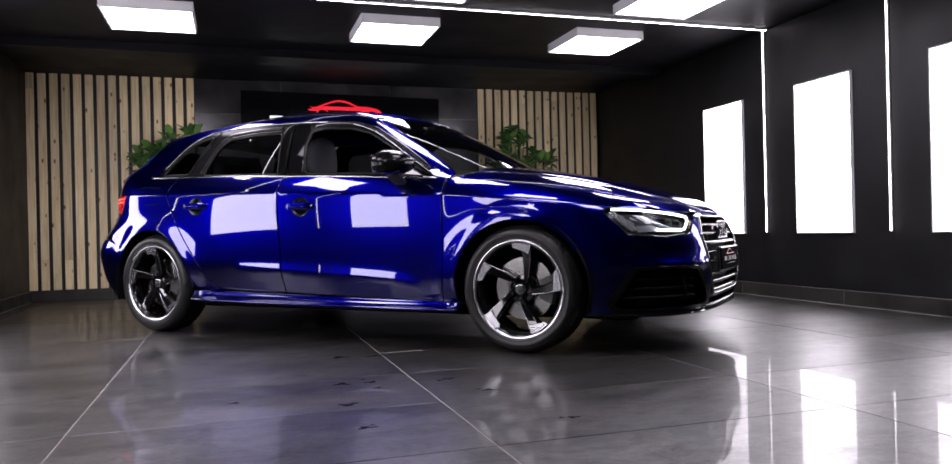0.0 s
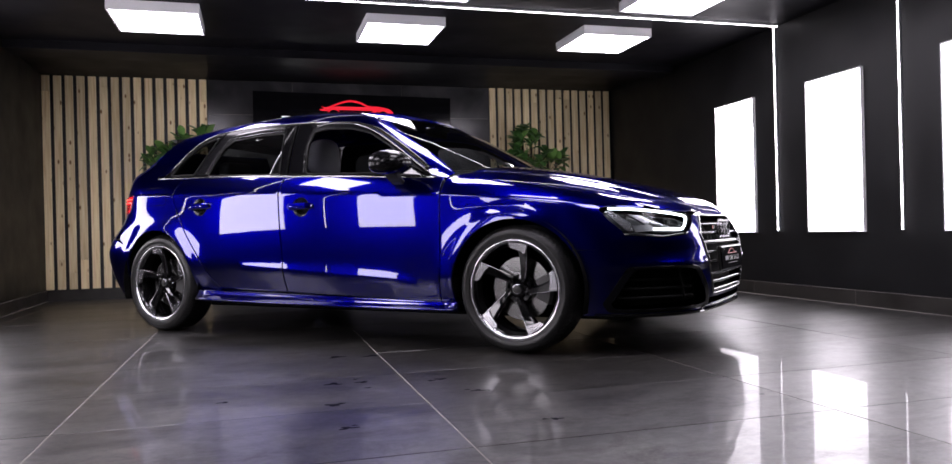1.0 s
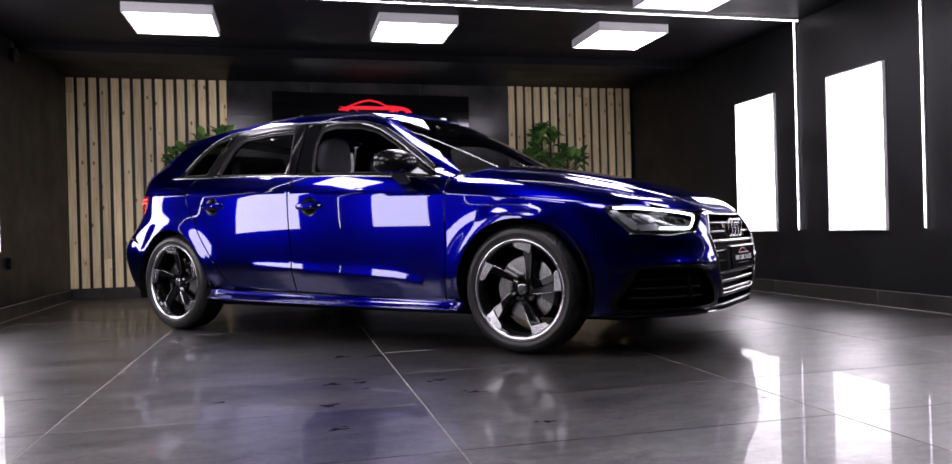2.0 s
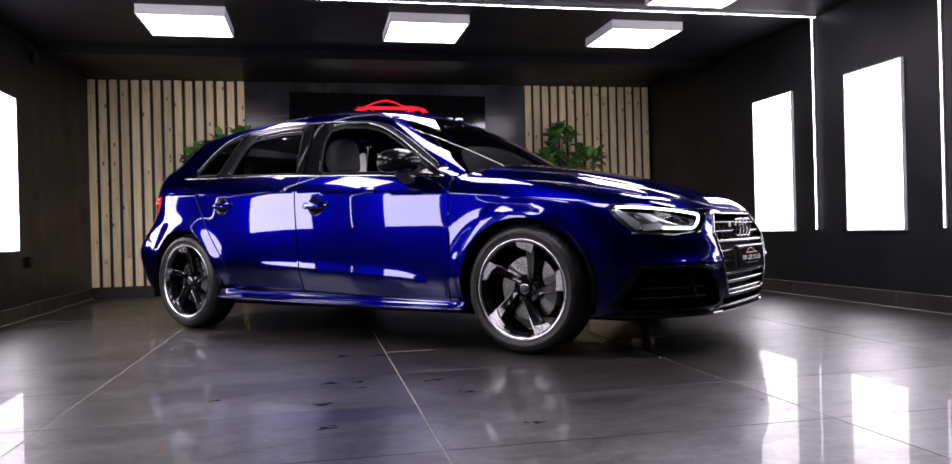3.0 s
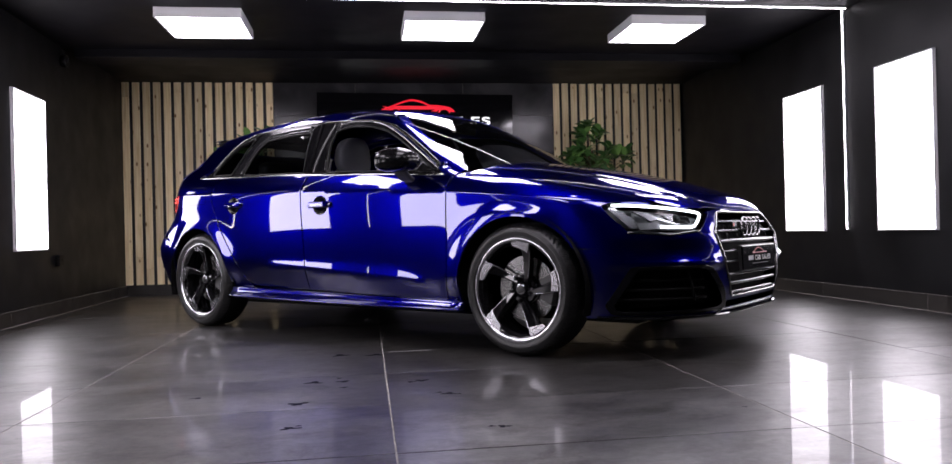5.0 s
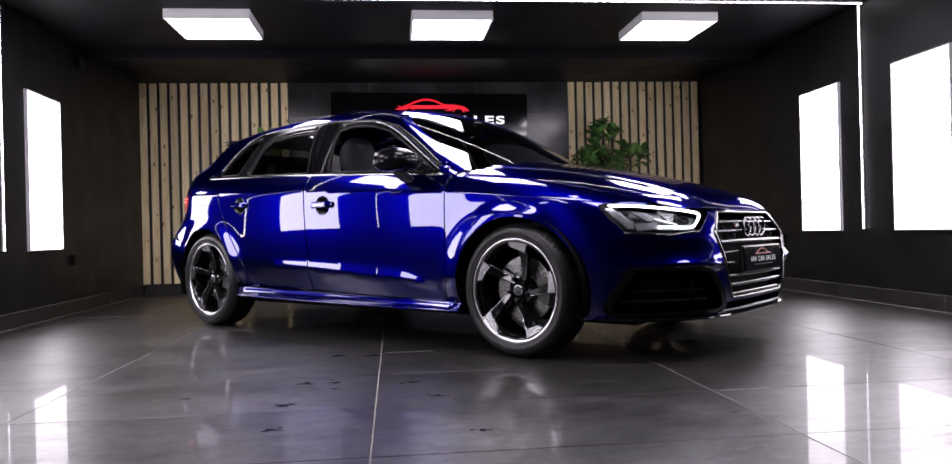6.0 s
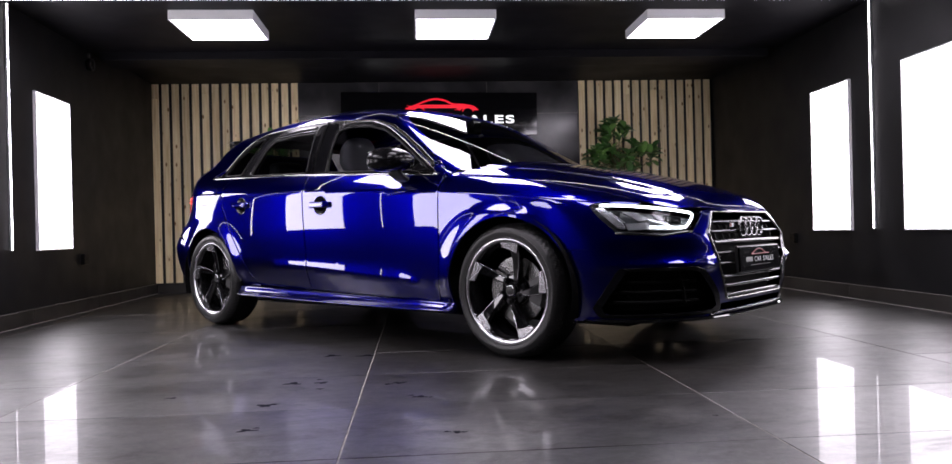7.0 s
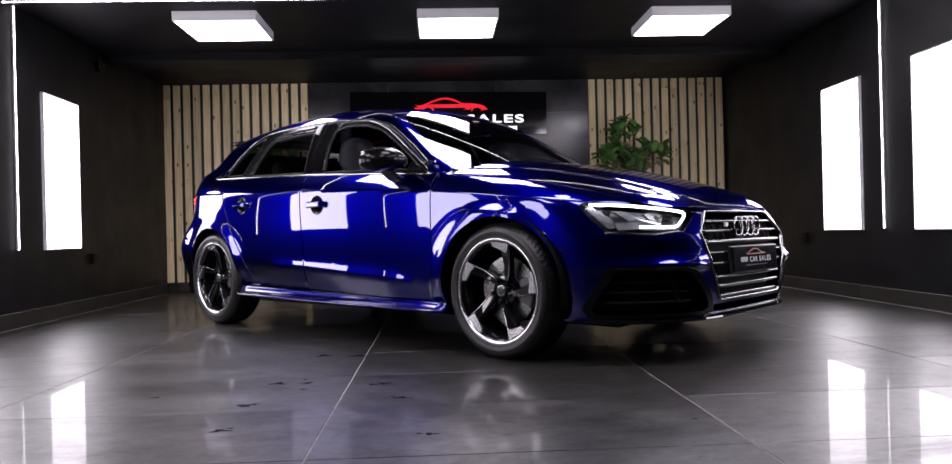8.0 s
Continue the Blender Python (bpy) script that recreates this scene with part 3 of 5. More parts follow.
def f_cabin(x, a, z):
    d = z - 0.95
    f = a - (0.822 - glass_in(x) - 0.40 * d - 0.38 * np.maximum(d, 0) ** 2)
    sweep = 0.10 * ease((x + 0.25) / 1.05)
    top = (z - (roof_z(x + sweep * (a / 0.7) ** 2) - 0.045 * (a / 0.6) ** 2)) * 0.85
    back = (curve((0.9, -2.03), (1.1, -1.93), (1.28, -1.72), (1.35, -1.62))(z) + 0.25 * (a / 0.7) ** 2 - x) * 0.75
    return smax(smax(f, top, 0.07), back, 0.06)


def f_shell(x, a, z):
    p, q = f_body(x, a, z), np.maximum(f_cabin(x, a, z), 0.97 - z)
    k = 0.008 + 0.062 * np.clip((-1.0 - x) / 0.3, 0, 1) + 0.03 * ease((x - 0.55) / 0.25)
    h = np.maximum(k - np.abs(p - q), 0) / k
    return np.minimum(p, q) - h * h * k * 0.25


def march(f, eye, way, far=1.6, steps=64):
    """First meeting with the surface f = 0, from far out inwards: eye + s * way for s from far down to 0."""
    n = len(eye)
    hi, lo = np.full(n, far), np.zeros(n)
    done = np.zeros(n, bool)

    def val(s):
        p = eye + s[:, None] * way
        return f(p[:, 0], np.abs(p[:, 1]), p[:, 2])
    last = np.full(n, far)
    for s in np.linspace(far, 0, steps)[1:]:
        now = np.full(n, s)
        inside = (val(now) < 0) & ~done
        lo[inside], hi[inside] = s, last[inside]
        done |= inside
        last = now
    for _ in range(30):
        mid = (hi + lo) / 2
        out = val(mid) > 0
        hi, lo = np.where(out, mid, hi), np.where(out, lo, mid)
    return eye + hi[:, None] * way


def slope(f, p):
    e, g = 0.0015, np.empty_like(p)
    for i in range(3):
        q, r = p.copy(), p.copy()
        q[:, i] += e
        r[:, i] -= e
        g[:, i] = f(q[:, 0], np.abs(q[:, 1]), q[:, 2]) - f(r[:, 0], np.abs(r[:, 1]), r[:, 2])
    return g / np.linalg.norm(g, axis=1)[:, None]


def from_side(f, side):
    def mapped(u, v):
        u, v = np.asarray(u, float), np.asarray(v, float)
        p = march(f, np.stack([u, 0 * u, v], 1), np.tile([0.0, side, 0.0], (len(u), 1)), 1.15)
        return p, slope(f, p)
    return mapped


def from_top(f):
    def mapped(u, v):
        u, v = np.asarray(u, float), np.asarray(v, float)
        p = march(f, np.stack([u, v, 0 * u + 0.3], 1), np.tile([0.0, 0.0, 1.0], (len(u), 1)), 1.3)
        return p, slope(f, p)
    return mapped


def from_axis(f, x0=1.0, sense=1):
    """u: degrees round an upright axis at x0, from straight ahead (or behind), to the right positive."""
    def mapped(u, v):
        w = np.radians(np.asarray(u, float) * 100)
        v = np.asarray(v, float)
        p = march(f, np.stack([0 * w + x0, 0 * w, v], 1), np.stack([sense * np.cos(w), -np.sin(w), 0 * w], 1), 1.5)
        return p, slope(f, p)
    return mapped


def resample(poly, h, closed=True):
    pts = [np.array(p, float) for p in poly]
    if closed:
        pts.append(pts[0])
    out = []
    for a, b in zip(pts, pts[1:]):
        n = max(1, int(math.ceil(np.linalg.norm(b - a) / h)))
        out += [a + (b - a) * k / n for k in range(n)]
    if not closed:
        out.append(pts[-1])
    return np.array(out)


def spline(pts, n=8):
    """A smooth open line through points."""
    p = [np.array(q, float) for q in pts]
    p = [2 * p[0] - p[1]] + p + [2 * p[-1] - p[-2]]
    out = []
    for i in range(1, len(p) - 2):
        for k in range(n):
            t = k / n
            out.append(tuple(0.5 * (2 * p[i] + (p[i + 1] - p[i - 1]) * t + (2 * p[i - 1] - 5 * p[i] + 4 * p[i + 1] - p[i + 2]) * t * t + (3 * p[i] - p[i - 1] - 3 * p[i + 1] + p[i + 2]) * t**3)))
    out.append(tuple(p[-2]))
    return out


def arc(cx, cz, r, a0, a1, n=40):
    return [(cx + r * math.cos(math.radians(a0 + (a1 - a0) * k / n)), cz + r * math.sin(math.radians(a0 + (a1 - a0) * k / n))) for k in range(n + 1)]


def round_poly(pts, r, n=5):
    """A polygon with rounded corners."""
    out, m = [], len(pts)
    for i in range(m):
        a, b, c = (np.array(pts[k % m], float) for k in (i - 1, i, i + 1))
        la, lc = np.linalg.norm(a - b), np.linalg.norm(c - b)
        d = min(r, la * 0.45, lc * 0.45)
        p, q = b + (a - b) / la * d, b + (c - b) / lc * d
        for k in range(n + 1):
            t = k / n
            out.append(tuple((1 - t) ** 2 * p + 2 * t * (1 - t) * b + t * t * q))
    return out


def within(pts, poly):
    x, y = pts[:, 0], pts[:, 1]
    c = np.zeros(len(pts), bool)
    q = np.roll(poly, 1, 0)
    for (x0, y0), (x1, y1) in zip(poly, q):
        if y0 != y1:
            c ^= ((y0 > y) != (y1 > y)) & (x < (x1 - x0) * (y - y0) / (y1 - y0) + x0)
    return c


def shrink(poly, d, hole=False):
    """Moves a loop inwards (a hole's loop outwards) by d."""
    nxt, prv = np.roll(poly, -1, 0), np.roll(poly, 1, 0)
    t = nxt - prv
    t /= np.linalg.norm(t, axis=1)[:, None] + 1e-12
    nr = np.stack([-t[:, 1], t[:, 0]], 1)
    area = np.sum(poly[:, 0] * nxt[:, 1] - nxt[:, 0] * poly[:, 1])
    sg = (1 if area > 0 else -1) * (-1 if hole else 1)
    return poly + nr * d * sg


def skin(name, outline, mapped, mat, parent, label="", holes=(), h=0.03, gap=0.0022, depth=0.014, lift=0.0, lines=(), unit=(1.0, 1.0)):
    """A curved panel: the outline (and holes) in the plane of the mapping, filled, laid on the surface, with a turned-in edge."""
    unit = np.array(unit)
    loops = [shrink(resample(np.array(outline) * unit, h * 0.55), gap)] + [shrink(resample(np.array(q) * unit, h * 0.55), gap, True) for q in holes]
    rim = np.concatenate(loops)
    lo, hi = loops[0].min(0), loops[0].max(0)
    gx, gy = np.meshgrid(np.arange(lo[0] + h / 2, hi[0], h), np.arange(lo[1] + h / 2, hi[1], h))
    gx[::2] += h / 2
    grid = np.stack([gx.ravel(), gy.ravel()], 1)
    ok = within(grid, loops[0])
    for q in loops[1:]:
        ok &= ~within(grid, q)
    grid = grid[ok]
    if len(grid):
        near = np.min(np.linalg.norm(grid[:, None, :] - rim[None, :, :], axis=2), axis=1) if len(grid) * len(rim) < 6e6 else np.array([np.min(np.linalg.norm(rim - g, axis=1)) for g in grid])
        grid = grid[near > h * 0.45]
    for ln in lines:      # rows of points along creases
        q = resample(np.array(ln) * unit, h * 0.4, False)
        ok = within(q, loops[0])
        for o in loops[1:]:
            ok &= ~within(q, o)
        q = q[ok]
        if len(q):
            q = q[np.min(np.linalg.norm(q[:, None, :] - rim[None, :, :], axis=2), axis=1) > 0.002]
        if len(q) and len(grid):
            grid = grid[np.min(np.linalg.norm(grid[:, None, :] - q[None, :, :], axis=2), axis=1) > h * 0.35]
            grid = np.concatenate([grid, q])
    pts = np.concatenate([rim, grid])
    edges, k = [], 0
    for q in loops:
        n = len(q)
        edges += [(k + i, k + (i + 1) % n) for i in range(n)]
        k += n
    from_cdt = geometry.delaunay_2d_cdt([Vector(p) for p in pts], edges, [], 0, 1e-7)
    v2 = np.array([tuple(v) for v in from_cdt[0]])
    tris = np.array([f for f in from_cdt[2] if len(f) == 3])
    mid = v2[tris].mean(1)
    ok = within(mid, loops[0])
    for q in loops[1:]:
        ok &= ~within(mid, q)
    tris = tris[ok]
    p, nrm = mapped(v2[:, 0] / unit[0], v2[:, 1] / unit[1])
    p = p + nrm * lift
    # wind each face along the surface
    e1, e2 = p[tris[:, 1]] - p[tris[:, 0]], p[tris[:, 2]] - p[tris[:, 0]]
    back = np.sum(np.cross(e1, e2) * nrm[tris[:, 0]], 1) < 0
    tris[back] = tris[back][:, ::-1]
    # turned-in edge: open edges of the filled surface
    count = {}
    for t in tris:
        for i in range(3):
            a, b = int(t[i]), int(t[(i + 1) % 3])
            count[(a, b)] = 1
    rims = [(a, b) for a, b in count if (b, a) not in count]
    verts, norms, faces = [tuple(q) for q in p], [tuple(q) for q in nrm], [tuple(int(i) for i in t) for t in tris]
    if depth:
        ring = {}
        side = {}
        for a, b in rims:
            d = p[b] - p[a]
            o = np.cross(d, nrm[a])
            for i in (a, b):
                side[i] = side.get(i, 0) + o / (np.linalg.norm(o) + 1e-9)
        for i, o in side.items():
            o = o / (np.linalg.norm(o) + 1e-9)
            ring[i] = len(verts)
            for dd, oo in ((0.0012, 0.0008), (depth, 0.0008)):
                verts.append(tuple(p[i] - nrm[i] * dd + o * oo))
                norms.append(tuple(o))
        for a, b in rims:
            faces.append((a, ring[a], ring[b], b))
            faces.append((ring[a], ring[a] + 1, ring[b] + 1, ring[b]))
    me = bpy.data.meshes.new(name)
    me.from_pydata(verts, [], faces)
    me.shade_smooth()
    me.normals_split_custom_set_from_vertices([Vector(q).normalized() for q in norms])
    return link_mesh(name, me, mat, parent, label)


def ribbon(name, points, normals, width, height, mat, parent, label="", closed=False):
    """A flat-topped bead along points on a surface."""
    pts, nr = np.array(points, float), np.array(normals, float)
    n = len(pts)
    bm = bmesh.new()
    rings = []
    for i in range(n):
        a, b = (pts[(i - 1) % n], pts[(i + 1) % n]) if closed else (pts[max(i - 1, 0)], pts[min(i + 1, n - 1)])
        d = (b - a) / (np.linalg.norm(b - a) + 1e-9)
        s = np.cross(d, nr[i])
        s /= np.linalg.norm(s) + 1e-9
        rings.append([bm.verts.new(Vector(pts[i] + s * u * width + nr[i] * w * height)) for u, w in ((-0.5, -0.6), (-0.5, 0.5), (-0.3, 0.9), (0, 1.0), (0.3, 0.9), (0.5, 0.5), (0.5, -0.6))])
    for i in range(n if closed else n - 1):
        a, b = rings[i], rings[(i + 1) % n]
        for k in range(6):
            bm.faces.new((a[k], b[k], b[k + 1], a[k + 1]))
    if not closed:
        bm.faces.new(rings[0])
        bm.faces.new(rings[-1][::-1])
    bmesh.ops.recalc_face_normals(bm, faces=bm.faces[:])
    return mesh_object(name, bm, mat, parent, label, smooth=True)


def revolve(profile, segs=72, bm=None):
    """A solid of revolution about the y axis from (radius, y) points."""
    bm = bm or bmesh.new()
    rings = []
    for r, y in profile:
        rings.append([bm.verts.new((r * math.cos(2 * math.pi * k / segs), y, r * math.sin(2 * math.pi * k / segs))) for k in range(segs)])
    for a, b in zip(rings, rings[1:]):
        for k in range(segs):
            bm.faces.new((a[k], a[(k + 1) % segs], b[(k + 1) % segs], b[k]))
    bmesh.ops.recalc_face_normals(bm, faces=bm.faces[:])
    return bm


def loft(sections, cap=True):
    bm = bmesh.new()
    rings = [[bm.verts.new(p) for p in s] for s in sections]
    n = len(rings[0])
    for a, b in zip(rings, rings[1:]):
        for k in range(n):
            bm.faces.new((a[k], a[(k + 1) % n], b[(k + 1) % n], b[k]))
    if cap:
        bm.faces.new(rings[0][::-1])
        bm.faces.new(rings[-1])
    bmesh.ops.recalc_face_normals(bm, faces=bm.faces[:])
    return bm


# ---------------------------------------------------------------- the car
car = thing("car", pose(1.285, 5.037, 0, 0, 0, -45.81), "glossy metallic blue five-door hatchback parked on the tiles", "car")

DLO_TOP = spline([(-1.45, 1.022), (-1.37, 1.092), (-1.27, 1.195), (-1.17, 1.265), (-1.066, 1.300), (-0.966, 1.315), (-0.63, 1.318), (-0.295, 1.309), (-0.01, 1.289), (0.18, 1.261), (0.32, 1.216), (0.458, 1.140), (0.595, 1.052), (0.725, 0.968), (0.815, 0.910)])
RAIL = spline([(0.905, 0.908), (0.850, 0.93), (0.740, 1.0), (0.580, 1.1), (0.427, 1.2), (0.322, 1.268), (0.25, 1.308), (0.05, 1.335), (-0.24, 1.354), (-0.51, 1.360), (-0.78, 1.354), (-1.077, 1.333), (-1.345, 1.292), (-1.56, 1.235)])
HOOD_SIDE = [(0.93, 0.765), (1.175, 0.752), (1.5, 0.722), (1.75, 0.690), (1.90, 0.640), (2.0, 0.545), (2.045, 0.44), (2.065, 0.34)]


def belt_line(x0, x1, dz=0.0, n=24):
    return [(x, float(belt(x)) + dz) for x in np.linspace(x0, x1, n)]


top_map = from_top(f_body)
hs = np.array(spline(HOOD_SIDE, 6))
hp, _ = top_map(hs[:, 0], -hs[:, 1])
HOOD_EDGE = [(float(p[0]), float(p[2])) for p in hp]          # (x, z) of the hood's side
to_axis = lambda p: (math.degrees(math.atan2(abs(p[1]), p[0] - 1.0)) / 100, p[2])
HEADLIGHT = [(0.475, 0.700), (0.445, 0.713), (0.34, 0.700), (0.222, 0.672), (0.208, 0.655), (0.255, 0.586), (0.330, 0.572), (0.415, 0.588), (0.455, 0.640)]
GRILLE = [(0.166, 0.662), (-0.166, 0.662), (-0.210, 0.570), (-0.208, 0.545), (-0.158, 0.272), (0.158, 0.272), (0.208, 0.545), (0.210, 0.570)]
INTAKE = [(0.400, 0.412), (0.275, 0.414), (0.245, 0.404), (0.205, 0.300), (0.190, 0.245), (0.205, 0.228), (0.44, 0.222), (0.450, 0.25)]


def side_of(s):
    """All panels of one side; s is -1 for the right side and 1 for the left."""
    xs = np.linspace(-2.0, 2.0, 300)
    creases = [[(x, float(tornado(x)) + d) for x in xs] for d in (-0.010, -0.002, 0.002, 0.010)] + [[(x, float(crease(x) + d)) for x in xs] for d in (-0.02, -0.012, -0.006, -0.001)]
    for e0, e1 in ((0, 0.02), (0, 0.055), (0, 0.09), (0, 0.102), (0, 0.114), (0, 0.127), (0, 0.14), (0.04, 0.12), (0.08, 0.11)):
        creases.append([(x, float(crease(x) + (tornado(x) - crease(x)) * (e0 + e1 * band(x)))) for x in xs])
    body, shell, cabin = from_side(f_body, s), from_side(f_shell, s), from_side(f_cabin, s)
    # doors
    front = [(-0.186, 0.277)] + [(0.35, 0.262), (0.880, 0.249), (0.895, 0.45), (0.903, 0.806), (0.888, float(belt(0.888)))] + belt_line(0.88, -0.205)
    bowl = lambda hx, hz: [(hx + BOWL[0] * math.cos(a), hz - 0.002 + BOWL[1] * math.sin(a)) for a in np.linspace(0, 2 * math.pi, 33)[:-1]]
    fd = skin("front_door", front, body, paint, car, holes=[bowl(-0.030, 0.775)], lines=creases, h=0.024)
    rear = [(-0.192, 0.277), (-0.212, float(belt(-0.212)))] + belt_line(-0.22, -1.10) + spline([(-1.125, 1.006), (-1.158, 0.892), (-1.056, 0.696), (-0.915, 0.495), (-0.82, 0.345), (-0.75, 0.289)], 8)
    rd = skin("rear_door", rear, body, paint, car, holes=[bowl(-0.887, 0.806)], lines=creases, h=0.024)
    # side frame: pillars, cant rail and rear wing in one pressing
    pressing = RAIL + [(-1.66, 1.10), (-1.74, 0.97), (-1.74, 0.915), (-1.625, 0.908), (-1.665, 0.85), (-1.715, 0.78), (-1.74, 0.76), (-1.74, 0.61), (-1.66, 0.545)] + arc(-AXLE, HUB_Z, ARCH, 139, -14)
    pressing += [(-0.90, 0.22), (-0.757, 0.283)] + spline([(-0.757, 0.292), (-0.827, 0.348), (-0.922, 0.497), (-1.063, 0.698), (-1.165, 0.892), (-1.13, 1.006)], 8) + belt_line(-1.14, -1.44, 0.001) + DLO_TOP[1:] + [(0.905, 0.893)]
    skin("side_frame", pressing, shell, paint, car, h=0.015, lines=creases)
    # front wing
    hood_part = [q for q in HOOD_EDGE if q[0] < 1.915]
    wing = [(0.884, 0.21), (0.980, 0.205)] + arc(AXLE, HUB_Z, ARCH, 194, 33) + [(1.84, 0.505), (1.843, 0.592), (1.78, 0.648), (1.735, 0.700), (1.745, 0.706), (1.786, 0.7155), (1.86, 0.711), (1.92, 0.7025)] + hood_part[::-1] + [(0.906, 0.888), (0.9065, 0.806), (0.8985, 0.45), (0.884, 0.25)]
    skin("front_wing", wing, body, paint, car, h=0.022, lines=creases)
    # sill blade
    secs = []
    for x in np.linspace(-0.93, 0.985, 28):
        zt = 0.283 - 0.018 * (x + 0.9)
        e = min(1.0, (x + 0.93) / 0.06 + 0.2, math.sin(min(1.0, (0.985 - x) / 0.16) * math.pi / 2) * 0.8 + 0.2)
        k = 1.0 - 0.30 * ((x + 0.93) / 1.915)**2      # the blade gets slimmer towards the front wheel
        pro = [(0.80, 0.0), (0.850, 0.001), (0.862, 0.003), (0.867, 0.007), (0.870, 0.016), (0.874 + 0.003 * e, 0.027), (0.880 + 0.008 * e, 0.038), (0.890 + 0.014 * e, 0.048), (0.8955 + 0.0185 * e, 0.053), (0.895 + 0.018 * e, 0.058), (0.886 + 0.010 * e, 0.066), (0.874, 0.073), (0.860, 0.078), (0.84, 0.081), (0.78, 0.082)]
        secs.append([(x, s * y, zt - d * k) for y, d in pro])
    mesh_object("side_sill", loft(secs), paint, car, smooth=True)
    # window glass
    qg = round_poly([(-1.365, 1.034), (-1.272, 1.15), (-1.14, 1.243), (-1.02, 1.272), (-0.985, 1.268), (-1.05, 1.13), (-1.10, 1.026)], 0.02)
    rg = round_poly([(-0.940, 1.008), (-0.910, 1.105), (-0.875, 1.190), (-0.811, 1.236), (-0.57, 1.247), (-0.350, 1.243), (-0.304, 1.10), (-0.270, 0.978)], 0.02)
    fg = round_poly([(-0.055, 0.967), (-0.108, 1.15), (-0.10, 1.228), (0.01, 1.243), (0.19, 1.226), (0.332, 1.186), (0.472, 1.108), (0.61, 1.020), (0.735, 0.932)], 0.03)
    skin("quarter_window", qg, cabin, privacy, car, "dark tinted quarter glass", lift=-0.004, depth=0)
    skin("rear_window", rg, cabin, privacy, car, "dark tinted glass", lift=-0.008, depth=0)
    if s > 0:     # the near front window is wound down
        skin("front_window", fg, cabin, side_glass, car, "clear side glass", lift=-0.008, depth=0)
    # surrounds of the glass
    d_rear = [(-1.115, 1.011)] + [(-0.97, 1.25), (-0.935, 1.30)] + [q for q in DLO_TOP if -0.93 < q[0] < -0.275] + [(-0.275, 1.305), (-0.208, 0.972)] + belt_line(-0.23, -1.10, 0.005)
    d_front = [(-0.260, 1.304)] + [q for q in DLO_TOP if q[0] > -0.255] + belt_line(0.80, -0.18, 0.005) + [(-0.196, 0.972)]
    d_quarter = [q for q in DLO_TOP if q[0] < -0.95] + [(-0.95, 1.30), (-0.985, 1.25), (-1.125, 1.014)] + belt_line(-1.14, -1.44, 0.005)
    skin("quarter_window_frame", d_quarter, cabin, window_black, car, "satin black surround", holes=[qg], h=0.02)
    skin("rear_window_frame", d_rear, cabin, window_black, car, "satin black surround", holes=[rg], h=0.02)
    skin("front_window_frame", d_front, cabin, window_black, car, "satin black surround", holes=[fg], h=0.02)
    for lp_, nm in ((rg, "rear_window_seal"), (fg, "front_window_seal"), (qg, "quarter_window_seal")):
        sp, sn = cabin(np.array([q[0] for q in resample(lp_, 0.02)]), np.array([q[1] for q in resample(lp_, 0.02)]))
        ribbon(nm, sp, sn, 0.009, 0.005, seal_black, car, "black rubber seal", closed=True)
    # raised mouldings round the openings, down to the waist
    for lp_, nm in ((rg, "rear_window_moulding"), (fg, "front_window_moulding")):
        for d, wd in ((0.0135, 0.010), (0.036, 0.022)):
            q = shrink(resample(lp_, 0.02), d, True)
            keep = (q[:, 1] > belt(q[:, 0]) + 0.012) & ((q[:, 0] < -0.355) if nm.startswith("rear") else (q[:, 0] > -0.095))
            first = next(k for k in range(len(q)) if keep[k] and not keep[k - 1])
            q, keep = np.roll(q, -first, 0), np.roll(keep, -first)
            q = q[:int(np.argmin(keep))] if not keep.all() else q
            mp_, mn_ = cabin(q[:, 0], q[:, 1])
            ribbon(nm, mp_, mn_, wd, 0.006, moulding, car, "satin dark window moulding")
    # gloss black posts between the doors
    for q in ([(-0.342, 1.262), (-0.322, 1.288), (-0.281, 1.292), (-0.218, 0.976), (-0.262, 0.980)], [(-0.250, 1.290), (-0.150, 1.283), (-0.120, 1.240), (-0.122, 1.15), (-0.071, 0.970), (-0.192, 0.974)]):
        skin("pillar_cover", round_poly(q, 0.006), cabin, pillar_black, car, "gloss black pillar cover", lift=0.005, h=0.02)
    # belt strip
    bx = np.linspace(-1.42, 0.84, 60)
    bp, bn = body(bx, belt(bx) - 0.004)
    ribbon("belt_strip", bp, bn, 0.012, 0.004, strip_metal, car, "satin metal strip under the windows")
    ip, _ = cabin(bx, belt(bx) + 0.006)
    bm = bmesh.new()
    ra, rb = [bm.verts.new(Vector(q) + Vector((0, 0, -0.001))) for q in bp], [bm.verts.new(Vector(q) + Vector((0, -s * 0.01, 0))) for q in ip]
    for k in range(len(bx) - 1):
        bm.faces.new((ra[k], ra[k + 1], rb[k + 1], rb[k]))
    mesh_object("belt_shelf", bm, gloss_black, car, "black ledge under the windows")
    lp, ln = cabin(np.array([q[0] for q in DLO_TOP]), np.array([q[1] for q in DLO_TOP]) - 0.004)
    ribbon("window_strip", lp, ln, 0.007, 0.004, strip_metal, car, "dark metal strip round the windows")
    return body, cabin


maps = {s: side_of(s) for s in (-1, 1)}

# bonnet, screen, roof
edge = [tuple(q) for q in hs]
hood_front = [(2.075, 0.25), (2.082, 0.12), (2.084, 0.0)]
half = [(1.085, 0.0), (1.075, 0.25), (1.03, 0.50), (0.955, 0.70)] + edge + hood_front
bonnet = [(x, y) for x, y in half] + [(x, -y) for x, y in half[::-1][1:-1]]
rx = np.linspace(0.9, 2.1, 60)
